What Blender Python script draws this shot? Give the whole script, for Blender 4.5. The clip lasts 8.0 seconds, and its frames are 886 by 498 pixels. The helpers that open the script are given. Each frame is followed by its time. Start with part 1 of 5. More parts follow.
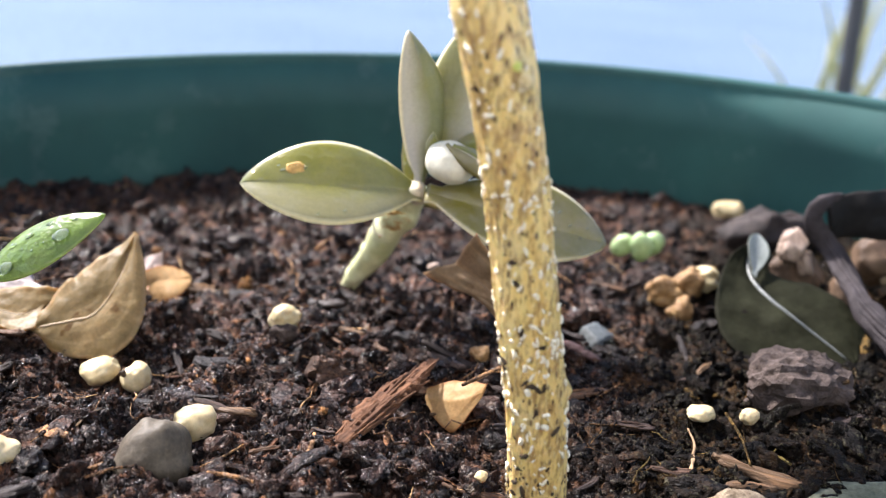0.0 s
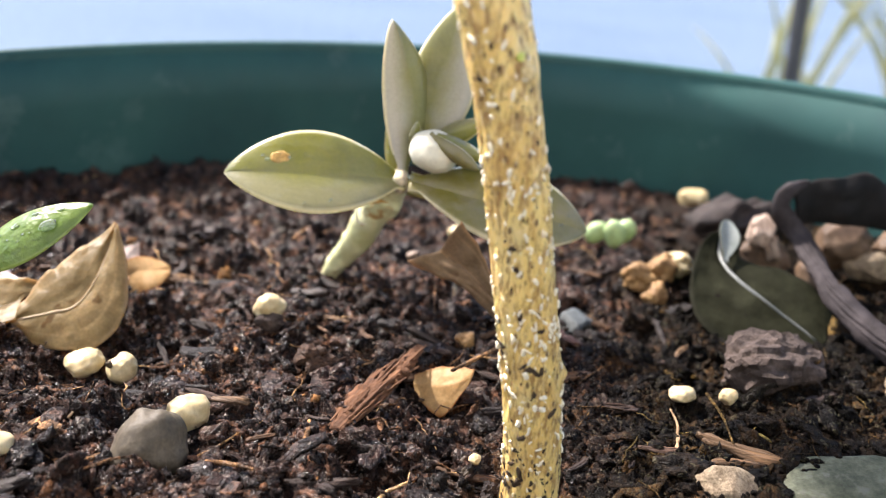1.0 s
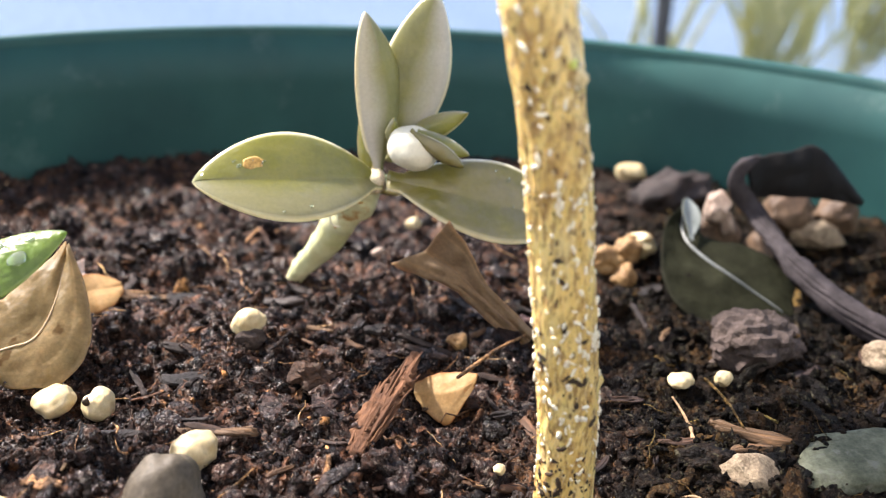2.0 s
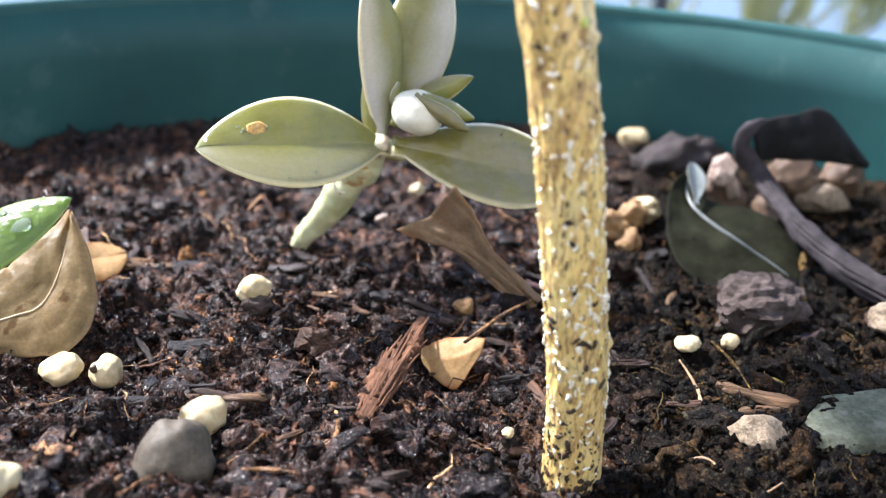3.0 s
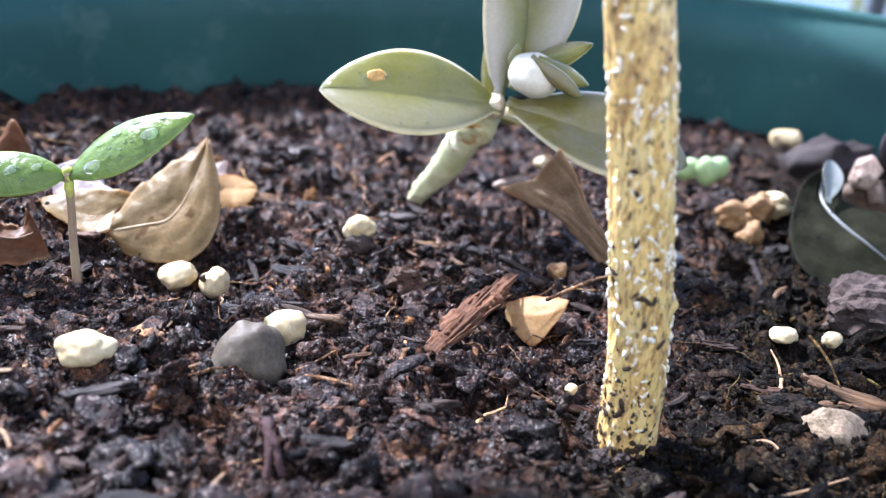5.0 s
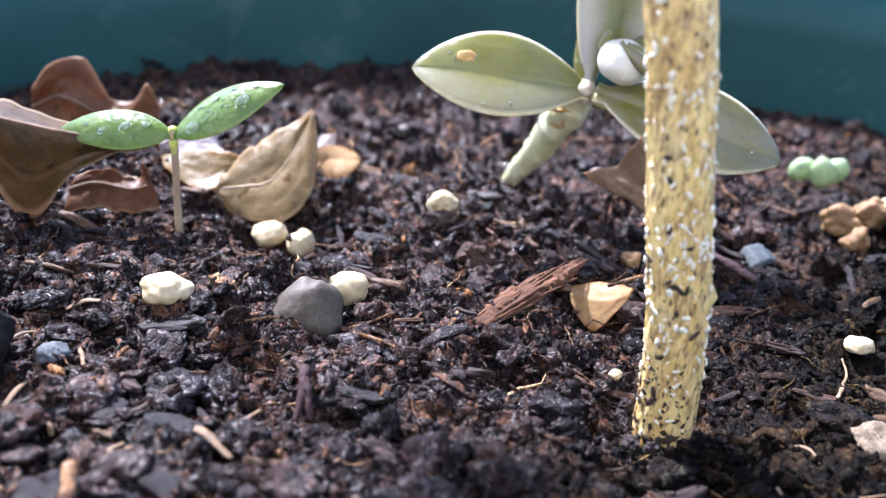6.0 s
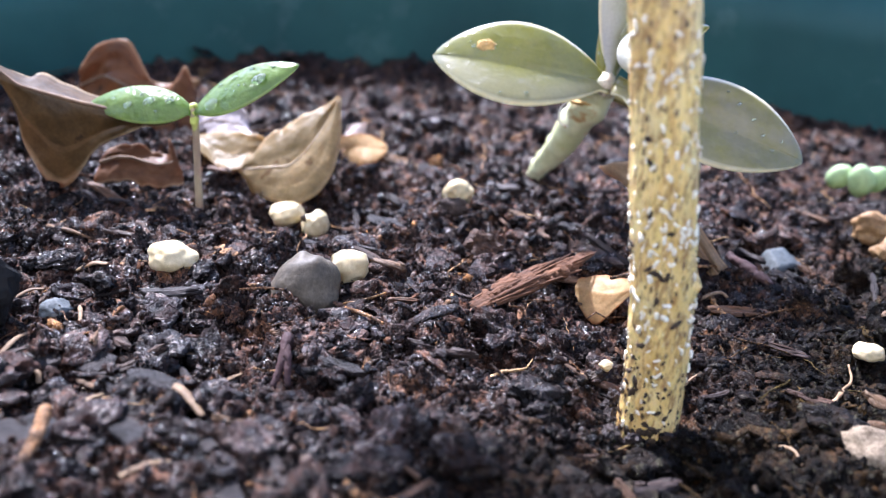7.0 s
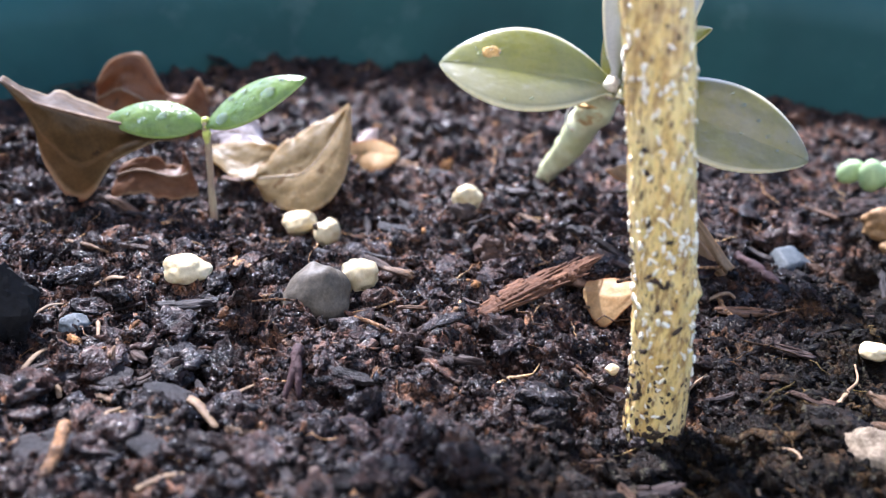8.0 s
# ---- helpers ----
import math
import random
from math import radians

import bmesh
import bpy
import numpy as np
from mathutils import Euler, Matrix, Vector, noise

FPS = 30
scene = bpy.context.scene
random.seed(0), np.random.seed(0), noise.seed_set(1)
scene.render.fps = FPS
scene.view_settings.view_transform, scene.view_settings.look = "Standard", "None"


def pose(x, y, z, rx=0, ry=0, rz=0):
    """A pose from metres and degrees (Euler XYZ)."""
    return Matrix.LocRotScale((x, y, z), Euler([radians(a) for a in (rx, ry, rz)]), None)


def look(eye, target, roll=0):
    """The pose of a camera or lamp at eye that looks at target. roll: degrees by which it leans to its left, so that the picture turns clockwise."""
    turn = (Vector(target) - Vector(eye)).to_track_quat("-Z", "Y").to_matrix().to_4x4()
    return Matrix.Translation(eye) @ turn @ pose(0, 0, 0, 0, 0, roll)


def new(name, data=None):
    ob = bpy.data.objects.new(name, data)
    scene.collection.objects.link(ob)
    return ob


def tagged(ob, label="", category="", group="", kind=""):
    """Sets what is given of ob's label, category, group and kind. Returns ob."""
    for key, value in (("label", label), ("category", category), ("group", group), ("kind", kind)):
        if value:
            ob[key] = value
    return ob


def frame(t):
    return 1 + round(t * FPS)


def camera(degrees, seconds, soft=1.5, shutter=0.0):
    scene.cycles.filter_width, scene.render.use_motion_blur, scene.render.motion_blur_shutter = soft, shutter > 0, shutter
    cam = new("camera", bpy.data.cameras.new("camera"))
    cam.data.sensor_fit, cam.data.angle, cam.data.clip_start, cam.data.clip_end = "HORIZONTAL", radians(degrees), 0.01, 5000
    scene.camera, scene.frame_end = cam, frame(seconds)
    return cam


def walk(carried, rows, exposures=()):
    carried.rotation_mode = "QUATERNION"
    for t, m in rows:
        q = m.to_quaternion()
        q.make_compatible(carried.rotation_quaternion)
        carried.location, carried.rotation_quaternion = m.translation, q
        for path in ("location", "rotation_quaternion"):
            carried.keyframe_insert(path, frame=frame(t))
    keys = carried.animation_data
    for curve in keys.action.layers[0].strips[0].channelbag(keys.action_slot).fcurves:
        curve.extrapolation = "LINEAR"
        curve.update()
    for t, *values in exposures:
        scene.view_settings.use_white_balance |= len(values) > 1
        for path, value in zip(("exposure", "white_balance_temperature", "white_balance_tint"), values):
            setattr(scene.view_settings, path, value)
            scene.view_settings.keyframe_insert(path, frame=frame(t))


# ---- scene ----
cam = camera(54.0, 8.0, soft=1.05)
cam.data.dof.use_dof, cam.data.dof.focus_distance, cam.data.dof.aperture_fstop = True, 0.166, 13.0
PATH = [
    (0, (-0.00407, 0.00685, 0.09296), (-0.00374, 0.19374, 0.02175), 3.71),
    (0.5, (-0.00837, 0.00567, 0.09199), (-0.00084, 0.19209, 0.01996), 4.37),
    (1, (-0.01190, 0.00458, 0.09294), (-0.00012, 0.19052, 0.02024), 4.51),
    (1.2, (-0.01728, 0.00686, 0.09595), (0.00129, 0.19221, 0.02316), 4.85),
    (2.3, (-0.03898, 0.01787, 0.09579), (0.00433, 0.19563, 0.01500), 4.44),
    (2.5, (-0.03875, 0.01723, 0.09520), (0.00434, 0.19435, 0.01291), 4.57),
    (3, (-0.03832, 0.01757, 0.09445), (0.00310, 0.19413, 0.01011), 4.24),
    (3.5, (-0.03604, 0.01463, 0.09212), (0.00192, 0.19357, 0.01125), 4.43),
    (4, (-0.03290, 0.00968, 0.09013), (-0.00562, 0.19177, 0.01204), 5.46),
    (4.5, (-0.02795, 0.00725, 0.08836), (-0.01170, 0.18978, 0.00825), 5.73),
    (5, (-0.02143, 0.00704, 0.08728), (-0.01992, 0.18770, 0.00148), 5.62),
    (5.2, (-0.01986, 0.00689, 0.08962), (-0.02392, 0.18583, 0.00039), 5.26),
    (6.3, (0.00734, 0.00295, 0.08748), (-0.03801, 0.17531, -0.00328), 5.12),
    (6.5, (0.01033, 0.00306, 0.08602), (-0.03844, 0.17479, -0.00415), 5.36),
    (7, (0.01629, 0.00492, 0.08503), (-0.03758, 0.17535, -0.00470), 5.06),
    (7.5, (0.01858, 0.00536, 0.08923), (-0.03977, 0.17318, -0.00260), 3.49),
    (8, (0.01955, 0.00498, 0.08953), (-0.03914, 0.17264, -0.00239), 3.10),
]
walk(cam, [(t, look(eye, target, roll)) for t, eye, target, roll in PATH], [(0, 1.58, 6500, 15), (0.5, 1.58, 6850, 15), (1, 1.58, 6900, 15), (2.5, 1.65, 6850, 15), (3, 1.69, 6050, 14), (3.5, 1.75, 5750, 13), (4, 1.78, 5650, 14), (5, 1.85, 5600, 18), (6.5, 1.81, 5550, 21), (8, 1.81, 5600, 19)])

# ---- light ----
world = bpy.data.worlds.new("world")
scene.world = world
world.use_nodes = True
wn = world.node_tree.nodes
sky = wn.new("ShaderNodeTexSky")
sky.sky_type, sky.sun_disc = "NISHITA", False
SUN = Vector((-0.52, 0.42, 0.74)).normalized()
sky.sun_elevation = math.asin(SUN.z)
sky.sun_rotation = math.atan2(SUN.x, SUN.y)
world.node_tree.links.new(sky.outputs[0], wn["Background"].inputs[0])
wn["Background"].inputs[1].default_value = 0.15
sun = new("sun", bpy.data.lights.new("sun", "SUN"))
sun.data.energy, sun.data.angle, sun.data.color = 5.0, radians(4), (1.0, 0.97, 0.93)
sun.matrix_world = look(SUN * 3, (0, 0, 0))


# ---- materials ----
def material(name, rough=0.6, spec=0.4, metal=0.0):
    m = bpy.data.materials.new(name)
    m.use_nodes = True
    b = m.node_tree.nodes["Principled BSDF"]
    b.inputs["Roughness"].default_value, b.inputs["Specular IOR Level"].default_value = rough, spec
    b.inputs["Metallic"].default_value = metal
    return m, m.node_tree, b


def node(nt, kind, **values):
    n = nt.nodes.new("ShaderNode" + kind)
    for key, value in values.items():
        n.inputs[key].default_value = value
    return n


def ramp(nt, source, stops, smooth=False):
    r = nt.nodes.new("ShaderNodeValToRGB")
    e = r.color_ramp.elements
    if smooth:
        r.color_ramp.interpolation = "EASE"
    for i, (p, c) in enumerate(stops):
        k = e[i] if i < 2 else e.new(p)
        k.position, k.color = p, (*c, 1) if len(c) == 3 else c
    nt.links.new(source, r.inputs[0])
    return r.outputs[0]


def coords(nt, stretch=(1, 1, 1), which="Object"):
    t, m = nt.nodes.new("ShaderNodeTexCoord"), nt.nodes.new("ShaderNodeMapping")
    m.inputs["Scale"].default_value = stretch
    nt.links.new(t.outputs[which], m.inputs[0])
    return m.outputs[0]


def noise_tex(nt, scale, detail=6, rough=0.6, vec=None, out="Fac"):
    n = node(nt, "TexNoise", Scale=scale, Detail=detail, Roughness=rough)
    if vec:
        nt.links.new(vec, n.inputs["Vector"])
    return n.outputs[out]


def mix(nt, fac, a, b, kind="MIX"):
    m = nt.nodes.new("ShaderNodeMix")
    m.data_type, m.blend_type = "RGBA", kind
    for sock, value in ((m.inputs[0], fac), (m.inputs[6], a), (m.inputs[7], b)):
        if hasattr(value, "links"):
            nt.links.new(value, sock)
        else:
            sock.default_value = value if not isinstance(value, tuple) else (*value, 1)
    return m.outputs[2]


def bump(nt, b, height, strength, dist):
    n = node(nt, "Bump", Strength=strength, Distance=dist)
    nt.links.new(height, n.inputs["Height"])
    nt.links.new(n.outputs[0], b.inputs["Normal"])


def two_scale(name, dark, light, coarse, fine, rough=0.6, spec=0.4, relief=0.3, dist=0.0003, accent=None, rough_var=0.0, stretch=(1, 1, 1), grain=0.75):
    """A surface whose colour wanders at a coarse and a fine scale, with relief."""
    m, nt, b = material(name, rough, spec)
    vec = coords(nt, stretch)
    big, small = noise_tex(nt, coarse, 3, 0.5, vec), noise_tex(nt, fine, 8, 0.65, vec)
    c = ramp(nt, big, [(0.3, dark), (0.7, light)])
    c = mix(nt, grain, c, ramp(nt, small, [(0.25, (0.35, 0.35, 0.35)), (0.75, (1.5, 1.5, 1.5))]), "MULTIPLY")
    if accent:
        spot = noise_tex(nt, fine * 0.37, 4, 0.6, vec)
        c = mix(nt, ramp(nt, spot, [(0.58, (0, 0, 0)), (0.68, (1, 1, 1))]), c, accent)
    nt.links.new(c, b.inputs["Base Color"])
    if rough_var:
        nt.links.new(ramp(nt, small, [(0.3, (rough - rough_var,) * 3), (0.7, (rough + rough_var,) * 3)]), b.inputs["Roughness"])
    bump(nt, b, small, relief, dist)
    return m


def granules(nt, vec, scale):
    """Height and tone of packed grains about 1 / scale across."""
    cells = node(nt, "TexVoronoi", Scale=scale, Randomness=1.0)
    nt.links.new(vec, cells.inputs["Vector"])
    tone = nt.nodes.new("ShaderNodeRGBToBW")
    nt.links.new(cells.outputs["Color"], tone.inputs[0])
    return ramp(nt, cells.outputs["Distance"], [(0.05, (1, 1, 1)), (0.75, (0, 0, 0))]), tone.outputs[0]


def damp(nt, b, vec, wet=0.5):
    """Grains at two sizes, fine relief and a broken film of water."""
    warp = mix(nt, 0.0022, vec, noise_tex(nt, 900, 3, 0.6, vec, "Color"), "ADD")
    big, big_tone = granules(nt, warp, 620)
    small, small_tone = granules(nt, warp, 1900)
    last = None
    for height, dist in ((big, 0.0006), (small, 0.00032), (noise_tex(nt, 5200, 3, 0.6, vec), 0.00014)):
        n = node(nt, "Bump", Strength=0.9, Distance=dist)
        nt.links.new(height, n.inputs["Height"])
        if last:
            nt.links.new(last.outputs[0], n.inputs["Normal"])
        last = n
    nt.links.new(last.outputs[0], b.inputs["Normal"])
    nt.links.new(last.outputs[0], b.inputs["Coat Normal"])
    film = ramp(nt, noise_tex(nt, 300, 5, 0.65, vec), [(0.40, (0.02, 0.02, 0.02)), (0.60, (wet * 0.7,) * 3)])
    nt.links.new(film, b.inputs["Coat Weight"])
    b.inputs["Coat Roughness"].default_value = 0.23
    tone = mix(nt, 1.0, ramp(nt, big_tone, [(0.25, (0.45, 0.42, 0.43)), (0.75, (1.65, 1.52, 1.42))]), ramp(nt, small_tone, [(0.25, (0.5, 0.5, 0.52)), (0.75, (1.6, 1.5, 1.4))]), "MULTIPLY")
    return tone, small_tone


def shaded_side(nt, b, c):
    """Painted shade, faintly green, where the bark plates give way to fine crumbs."""
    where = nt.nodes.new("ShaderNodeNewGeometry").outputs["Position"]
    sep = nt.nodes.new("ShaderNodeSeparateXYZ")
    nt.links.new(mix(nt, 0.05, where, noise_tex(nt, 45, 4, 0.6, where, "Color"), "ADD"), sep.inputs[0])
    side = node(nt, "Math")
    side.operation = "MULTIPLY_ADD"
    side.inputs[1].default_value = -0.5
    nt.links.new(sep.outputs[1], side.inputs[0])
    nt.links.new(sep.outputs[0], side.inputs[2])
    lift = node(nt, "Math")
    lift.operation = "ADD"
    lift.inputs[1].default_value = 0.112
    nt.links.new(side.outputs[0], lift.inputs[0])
    # Rises towards +x and the front, where the shade goes into the colour.
    shade_mask = ramp(nt, lift.outputs[0], [(0.045, (0, 0, 0)), (0.085, (1, 1, 1))])
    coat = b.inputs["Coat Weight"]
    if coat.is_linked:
        nt.links.new(mix(nt, shade_mask, coat.links[0].from_socket, (0.06, 0.06, 0.06)), coat)
    return mix(nt, shade_mask, c, mix(nt, 1.0, c, (0.30, 0.35, 0.24), "MULTIPLY"))


def crumb_material(name, stops, rough=0.75, spec=0.08, wet=0.85, single=False):
    """Loose pieces, each of its own tone, damp and grainy."""
    m, nt, b = material(name, rough, spec)
    src = nt.nodes.new("ShaderNodeObjectInfo").outputs["Random"] if single else nt.nodes.new("ShaderNodeNewGeometry").outputs["Random Per Island"]
    vec = coords(nt)
    a, f = damp(nt, b, vec, wet)
    c = ramp(nt, src, stops)
    c = mix(nt, 1.0, c, a, "MULTIPLY")
    # Pale grit specks, also painted in for wet glints.
    c = mix(nt, ramp(nt, f, [(0.81, (0, 0, 0)), (0.83, (0.45, 0.45, 0.45))]), c, (0.25, 0.20, 0.17))
    nt.links.new(shaded_side(nt, b, c), b.inputs["Base Color"])
    return m


def soil_material():
    m, nt, b = material("damp_soil", 0.75, 0.08)
    vec = coords(nt)
    a, f = damp(nt, b, vec, 0.9)
    big, mid = noise_tex(nt, 60, 4, 0.6, vec), noise_tex(nt, 380, 6, 0.65, vec)
    c = ramp(nt, mid, [(0.32, (0.0075, 0.0048, 0.0045)), (0.50, (0.027, 0.0165, 0.0135)), (0.64, (0.064, 0.038, 0.027)), (0.78, (0.135, 0.078, 0.048))])
    c = mix(nt, 0.6, c, ramp(nt, big, [(0.3, (0.55, 0.55, 0.6)), (0.7, (1.45, 1.3, 1.2))]), "MULTIPLY")
    _, plate = granules(nt, mix(nt, 0.004, vec, noise_tex(nt, 330, 3, 0.6, vec, "Color"), "ADD"), 210)
    c = mix(nt, 1.0, c, ramp(nt, plate, [(0.2, (0.5, 0.5, 0.55)), (0.55, (1.0, 0.95, 0.9)), (0.8, (2.0, 1.75, 1.5))]), "MULTIPLY")
    c = mix(nt, ramp(nt, plate, [(0.78, (0, 0, 0)), (0.80, (0.6, 0.6, 0.6))]), c, (0.085, 0.043, 0.02))
    c = mix(nt, 1.0, c, a, "MULTIPLY")
    # Light grains in the colour double as small glints.
    c = mix(nt, ramp(nt, f, [(0.81, (0, 0, 0)), (0.83, (0.45, 0.45, 0.45))]), c, (0.25, 0.20, 0.17))
    nt.links.new(shaded_side(nt, b, c), b.inputs["Base Color"])
    return m


def wood_material():
    """Wet rotten wood, ribbed along its length, each piece of its own tone."""
    m, nt, b = material("wood_splinter", 0.6, 0.25)
    vec, along = coords(nt), coords(nt, (0.10, 1, 1))
    c = ramp(nt, nt.nodes.new("ShaderNodeObjectInfo").outputs["Random"], [(0.0, (0.012, 0.008, 0.0075)), (0.35, (0.030, 0.018, 0.014)), (0.65, (0.065, 0.034, 0.02)), (0.88, (0.11, 0.058, 0.03)), (1.0, (0.14, 0.085, 0.045))])
    ribs = noise_tex(nt, 1500, 6, 0.7, along)
    c = mix(nt, 1.0, c, ramp(nt, ribs, [(0.32, (0.3, 0.28, 0.28)), (0.52, (1, 1, 1)), (0.72, (2.3, 2.0, 1.7))]), "MULTIPLY")
    nt.links.new(c, b.inputs["Base Color"])
    bump(nt, b, ribs, 1.0, 0.0007)
    nt.links.new(ramp(nt, noise_tex(nt, 240, 4, 0.6, vec), [(0.45, (0, 0, 0)), (0.6, (0.10, 0.10, 0.10))]), b.inputs["Coat Weight"])
    b.inputs["Coat Roughness"].default_value = 0.5
    return m


def bark_material():
    """Pale yellow young bark, streaked along the stem, with brown lenticels."""
    m, nt, b = material("stem_bark", 0.55, 0.4)
    along, dash = coords(nt, (1, 1, 0.35)), coords(nt, (1, 1, 0.5))
    patch, streak, fine = noise_tex(nt, 190, 5, 0.65, along), noise_tex(nt, 1050, 6, 0.65, along), noise_tex(nt, 2600, 5, 0.6, along)
    c = ramp(nt, patch, [(0.28, (0.32, 0.19, 0.07)), (0.40, (0.63, 0.42, 0.135)), (0.54, (0.78, 0.575, 0.21)), (0.66, (0.70, 0.55, 0.25)), (0.78, (0.40, 0.33, 0.14))])
    c = mix(nt, ramp(nt, streak, [(0.47, (0, 0, 0)), (0.60, (0.8, 0.8, 0.8))]), c, (0.25, 0.13, 0.045))
    spots = node(nt, "TexVoronoi", Scale=620.0, Randomness=1.0)
    nt.links.new(dash, spots.inputs["Vector"])
    c = mix(nt, ramp(nt, spots.outputs["Distance"], [(0.15, (0.9, 0.9, 0.9)), (0.27, (0, 0, 0))]), c, (0.12, 0.065, 0.028))
    c = mix(nt, ramp(nt, fine, [(0.58, (0, 0, 0)), (0.70, (0.6, 0.6, 0.6))]), c, (0.80, 0.72, 0.50))
    nt.links.new(c, b.inputs["Base Color"])
    bump(nt, b, streak, 0.6, 0.0006)
    b.inputs["Subsurface Weight"].default_value, b.inputs["Subsurface Radius"].default_value = 0.3, (0.004, 0.0022, 0.0008)
    b.inputs["Coat Weight"].default_value, b.inputs["Coat Roughness"].default_value = 0.35, 0.25
    return m


def leaf_material(name, face, side, edge, glow, rough=0.45, vein=None, spots=None, bloom=None, relief=0.2, thin=0.35, scale=1.0, bloom_side=False, rim_at=0.43, grain=0.45, bump_scale=0, film=0.0, gloss=0.45, fade=(0.50, 0.64)):
    """Leaf blade: UV x runs along it, UV y across. thin: the share of light that comes through."""
    m, nt, b = material(name, rough, gloss)
    uv, vec = coords(nt, (1, 1, 1), "UV"), coords(nt)
    sep = nt.nodes.new("ShaderNodeSeparateXYZ")
    nt.links.new(uv, sep.inputs[0])
    blot, fine = noise_tex(nt, 110 * scale, 4, 0.55, vec), noise_tex(nt, 1300 * scale, 6, 0.6, vec)
    c = ramp(nt, blot, [(0.32, face), (0.68, side)])
    if bloom_side:
        low = node(nt, "Math")
        low.operation = "MULTIPLY_ADD"
        low.inputs[1].default_value = 0.35
        nt.links.new(blot, low.inputs[0])
        nt.links.new(sep.outputs[1], low.inputs[2])
        c = mix(nt, ramp(nt, low.outputs[0], [(fade[0], (0.85, 0.85, 0.85)), (fade[1], (0.1, 0.1, 0.1))]), c, bloom)
    elif bloom:
        c = mix(nt, ramp(nt, noise_tex(nt, 110 * scale, 5, 0.6, vec), [(0.45, (0.06, 0.06, 0.06)), (0.60, (0.75, 0.75, 0.75))]), c, bloom)
    if spots:
        c = mix(nt, ramp(nt, noise_tex(nt, 190 * scale, 3, 0.5, vec), [(0.66, (0, 0, 0)), (0.72, (0.9, 0.9, 0.9))]), c, spots)
    if vein:
        w = nt.nodes.new("ShaderNodeTexWave")
        w.wave_type, w.bands_direction = "BANDS", "Y"
        w.inputs["Scale"].default_value, w.inputs["Distortion"].default_value, w.inputs["Detail"].default_value = 0.9, 3.5, 3
        nt.links.new(uv, w.inputs["Vector"])
        c = mix(nt, ramp(nt, w.outputs["Fac"], [(0.94, (0, 0, 0)), (0.99, (0.30, 0.30, 0.30))]), c, vein)
    rim = node(nt, "Math")
    rim.operation = "SUBTRACT"
    rim.inputs[1].default_value = 0.5
    nt.links.new(sep.outputs[1], rim.inputs[0])
    far = node(nt, "Math")
    far.operation = "ABSOLUTE"
    nt.links.new(rim.outputs[0], far.inputs[0])
    c = mix(nt, ramp(nt, far.outputs[0], [(rim_at, (0, 0, 0)), (0.49, (0.9, 0.9, 0.9))]), c, edge)
    if vein:
        c = mix(nt, ramp(nt, far.outputs[0], [(0.005, (0.7, 0.7, 0.7)), (0.02, (0, 0, 0))]), c, vein)
    c = mix(nt, grain, c, ramp(nt, fine, [(0.3, (0.6, 0.6, 0.6)), (0.7, (1.35, 1.35, 1.35))]), "MULTIPLY")
    nt.links.new(c, b.inputs["Base Color"])
    bump(nt, b, noise_tex(nt, bump_scale, 3, 0.5, vec) if bump_scale else fine, relief, 0.0008 if bump_scale else 0.0003)
    if film:
        wavy = node(nt, "Bump", Strength=1.0, Distance=0.0026)
        nt.links.new(noise_tex(nt, 190, 3, 0.5, coords(nt, (0.6, 1, 1))), wavy.inputs["Height"])
        nt.links.new(wavy.outputs[0], b.inputs["Coat Normal"])
        b.inputs["Coat Weight"].default_value, b.inputs["Coat Roughness"].default_value = film, 0.11
    if thin:
        through_light = nt.nodes.new("ShaderNodeBsdfTranslucent")
        nt.links.new(mix(nt, 1.0, c, glow, "MULTIPLY"), through_light.inputs[0])
        blend = nt.nodes.new("ShaderNodeMixShader")
        blend.inputs[0].default_value = thin
        nt.links.new(b.outputs[0], blend.inputs[1])
        nt.links.new(through_light.outputs[0], blend.inputs[2])
        nt.links.new(blend.outputs[0], nt.nodes["Material Output"].inputs[0])
    return m


def plastic_material():
    m, nt, b = material("green_plastic", 0.38, 0.3)
    vec = coords(nt)
    c = ramp(nt, noise_tex(nt, 16, 4, 0.6, vec), [(0.3, (0.0054, 0.041, 0.041)), (0.7, (0.0155, 0.075, 0.068))])
    c = mix(nt, ramp(nt, noise_tex(nt, 45, 6, 0.7, vec), [(0.56, (0, 0, 0)), (0.75, (0.35, 0.35, 0.35))]), c, (0.14, 0.20, 0.18))
    nt.links.new(c, b.inputs["Base Color"])
    nt.links.new(ramp(nt, noise_tex(nt, 90, 4, 0.6, vec), [(0.3, (0.5,) * 3), (0.7, (0.65,) * 3)]), b.inputs["Roughness"])
    bump(nt, b, noise_tex(nt, 500, 4, 0.5, vec), 0.08, 0.0004)
    return m


def water_material():
    m, nt, b = material("water", 0.03, 0.5)
    b.inputs["Base Color"].default_value = (0.78, 0.88, 0.72, 1)
    b.inputs["Transmission Weight"].default_value, b.inputs["IOR"].default_value = 0.88, 1.33
    return m


M_SOIL, M_BARK, M_POT, M_WATER = soil_material(), bark_material(), plastic_material(), water_material()
M_CRUMB = crumb_material("soil_crumb", [(0.0, (0.0043, 0.0025, 0.0024)), (0.5, (0.0122, 0.0065, 0.0053)), (0.8, (0.0245, 0.013, 0.0094)), (0.94, (0.0432, 0.0216, 0.013)), (0.985, (0.0792, 0.0374, 0.018)), (1.0, (0.2376, 0.1296, 0.0504))], wet=1.0)
M_CLODS = crumb_material("soil_clod", [(0.0, (0.0056, 0.0034, 0.0035)), (0.45, (0.0152, 0.0084, 0.0076)), (0.8, (0.0288, 0.0156, 0.0124)), (1.0, (0.0544, 0.0288, 0.0192))], 0.7, 0.1, 1.0, single=True)
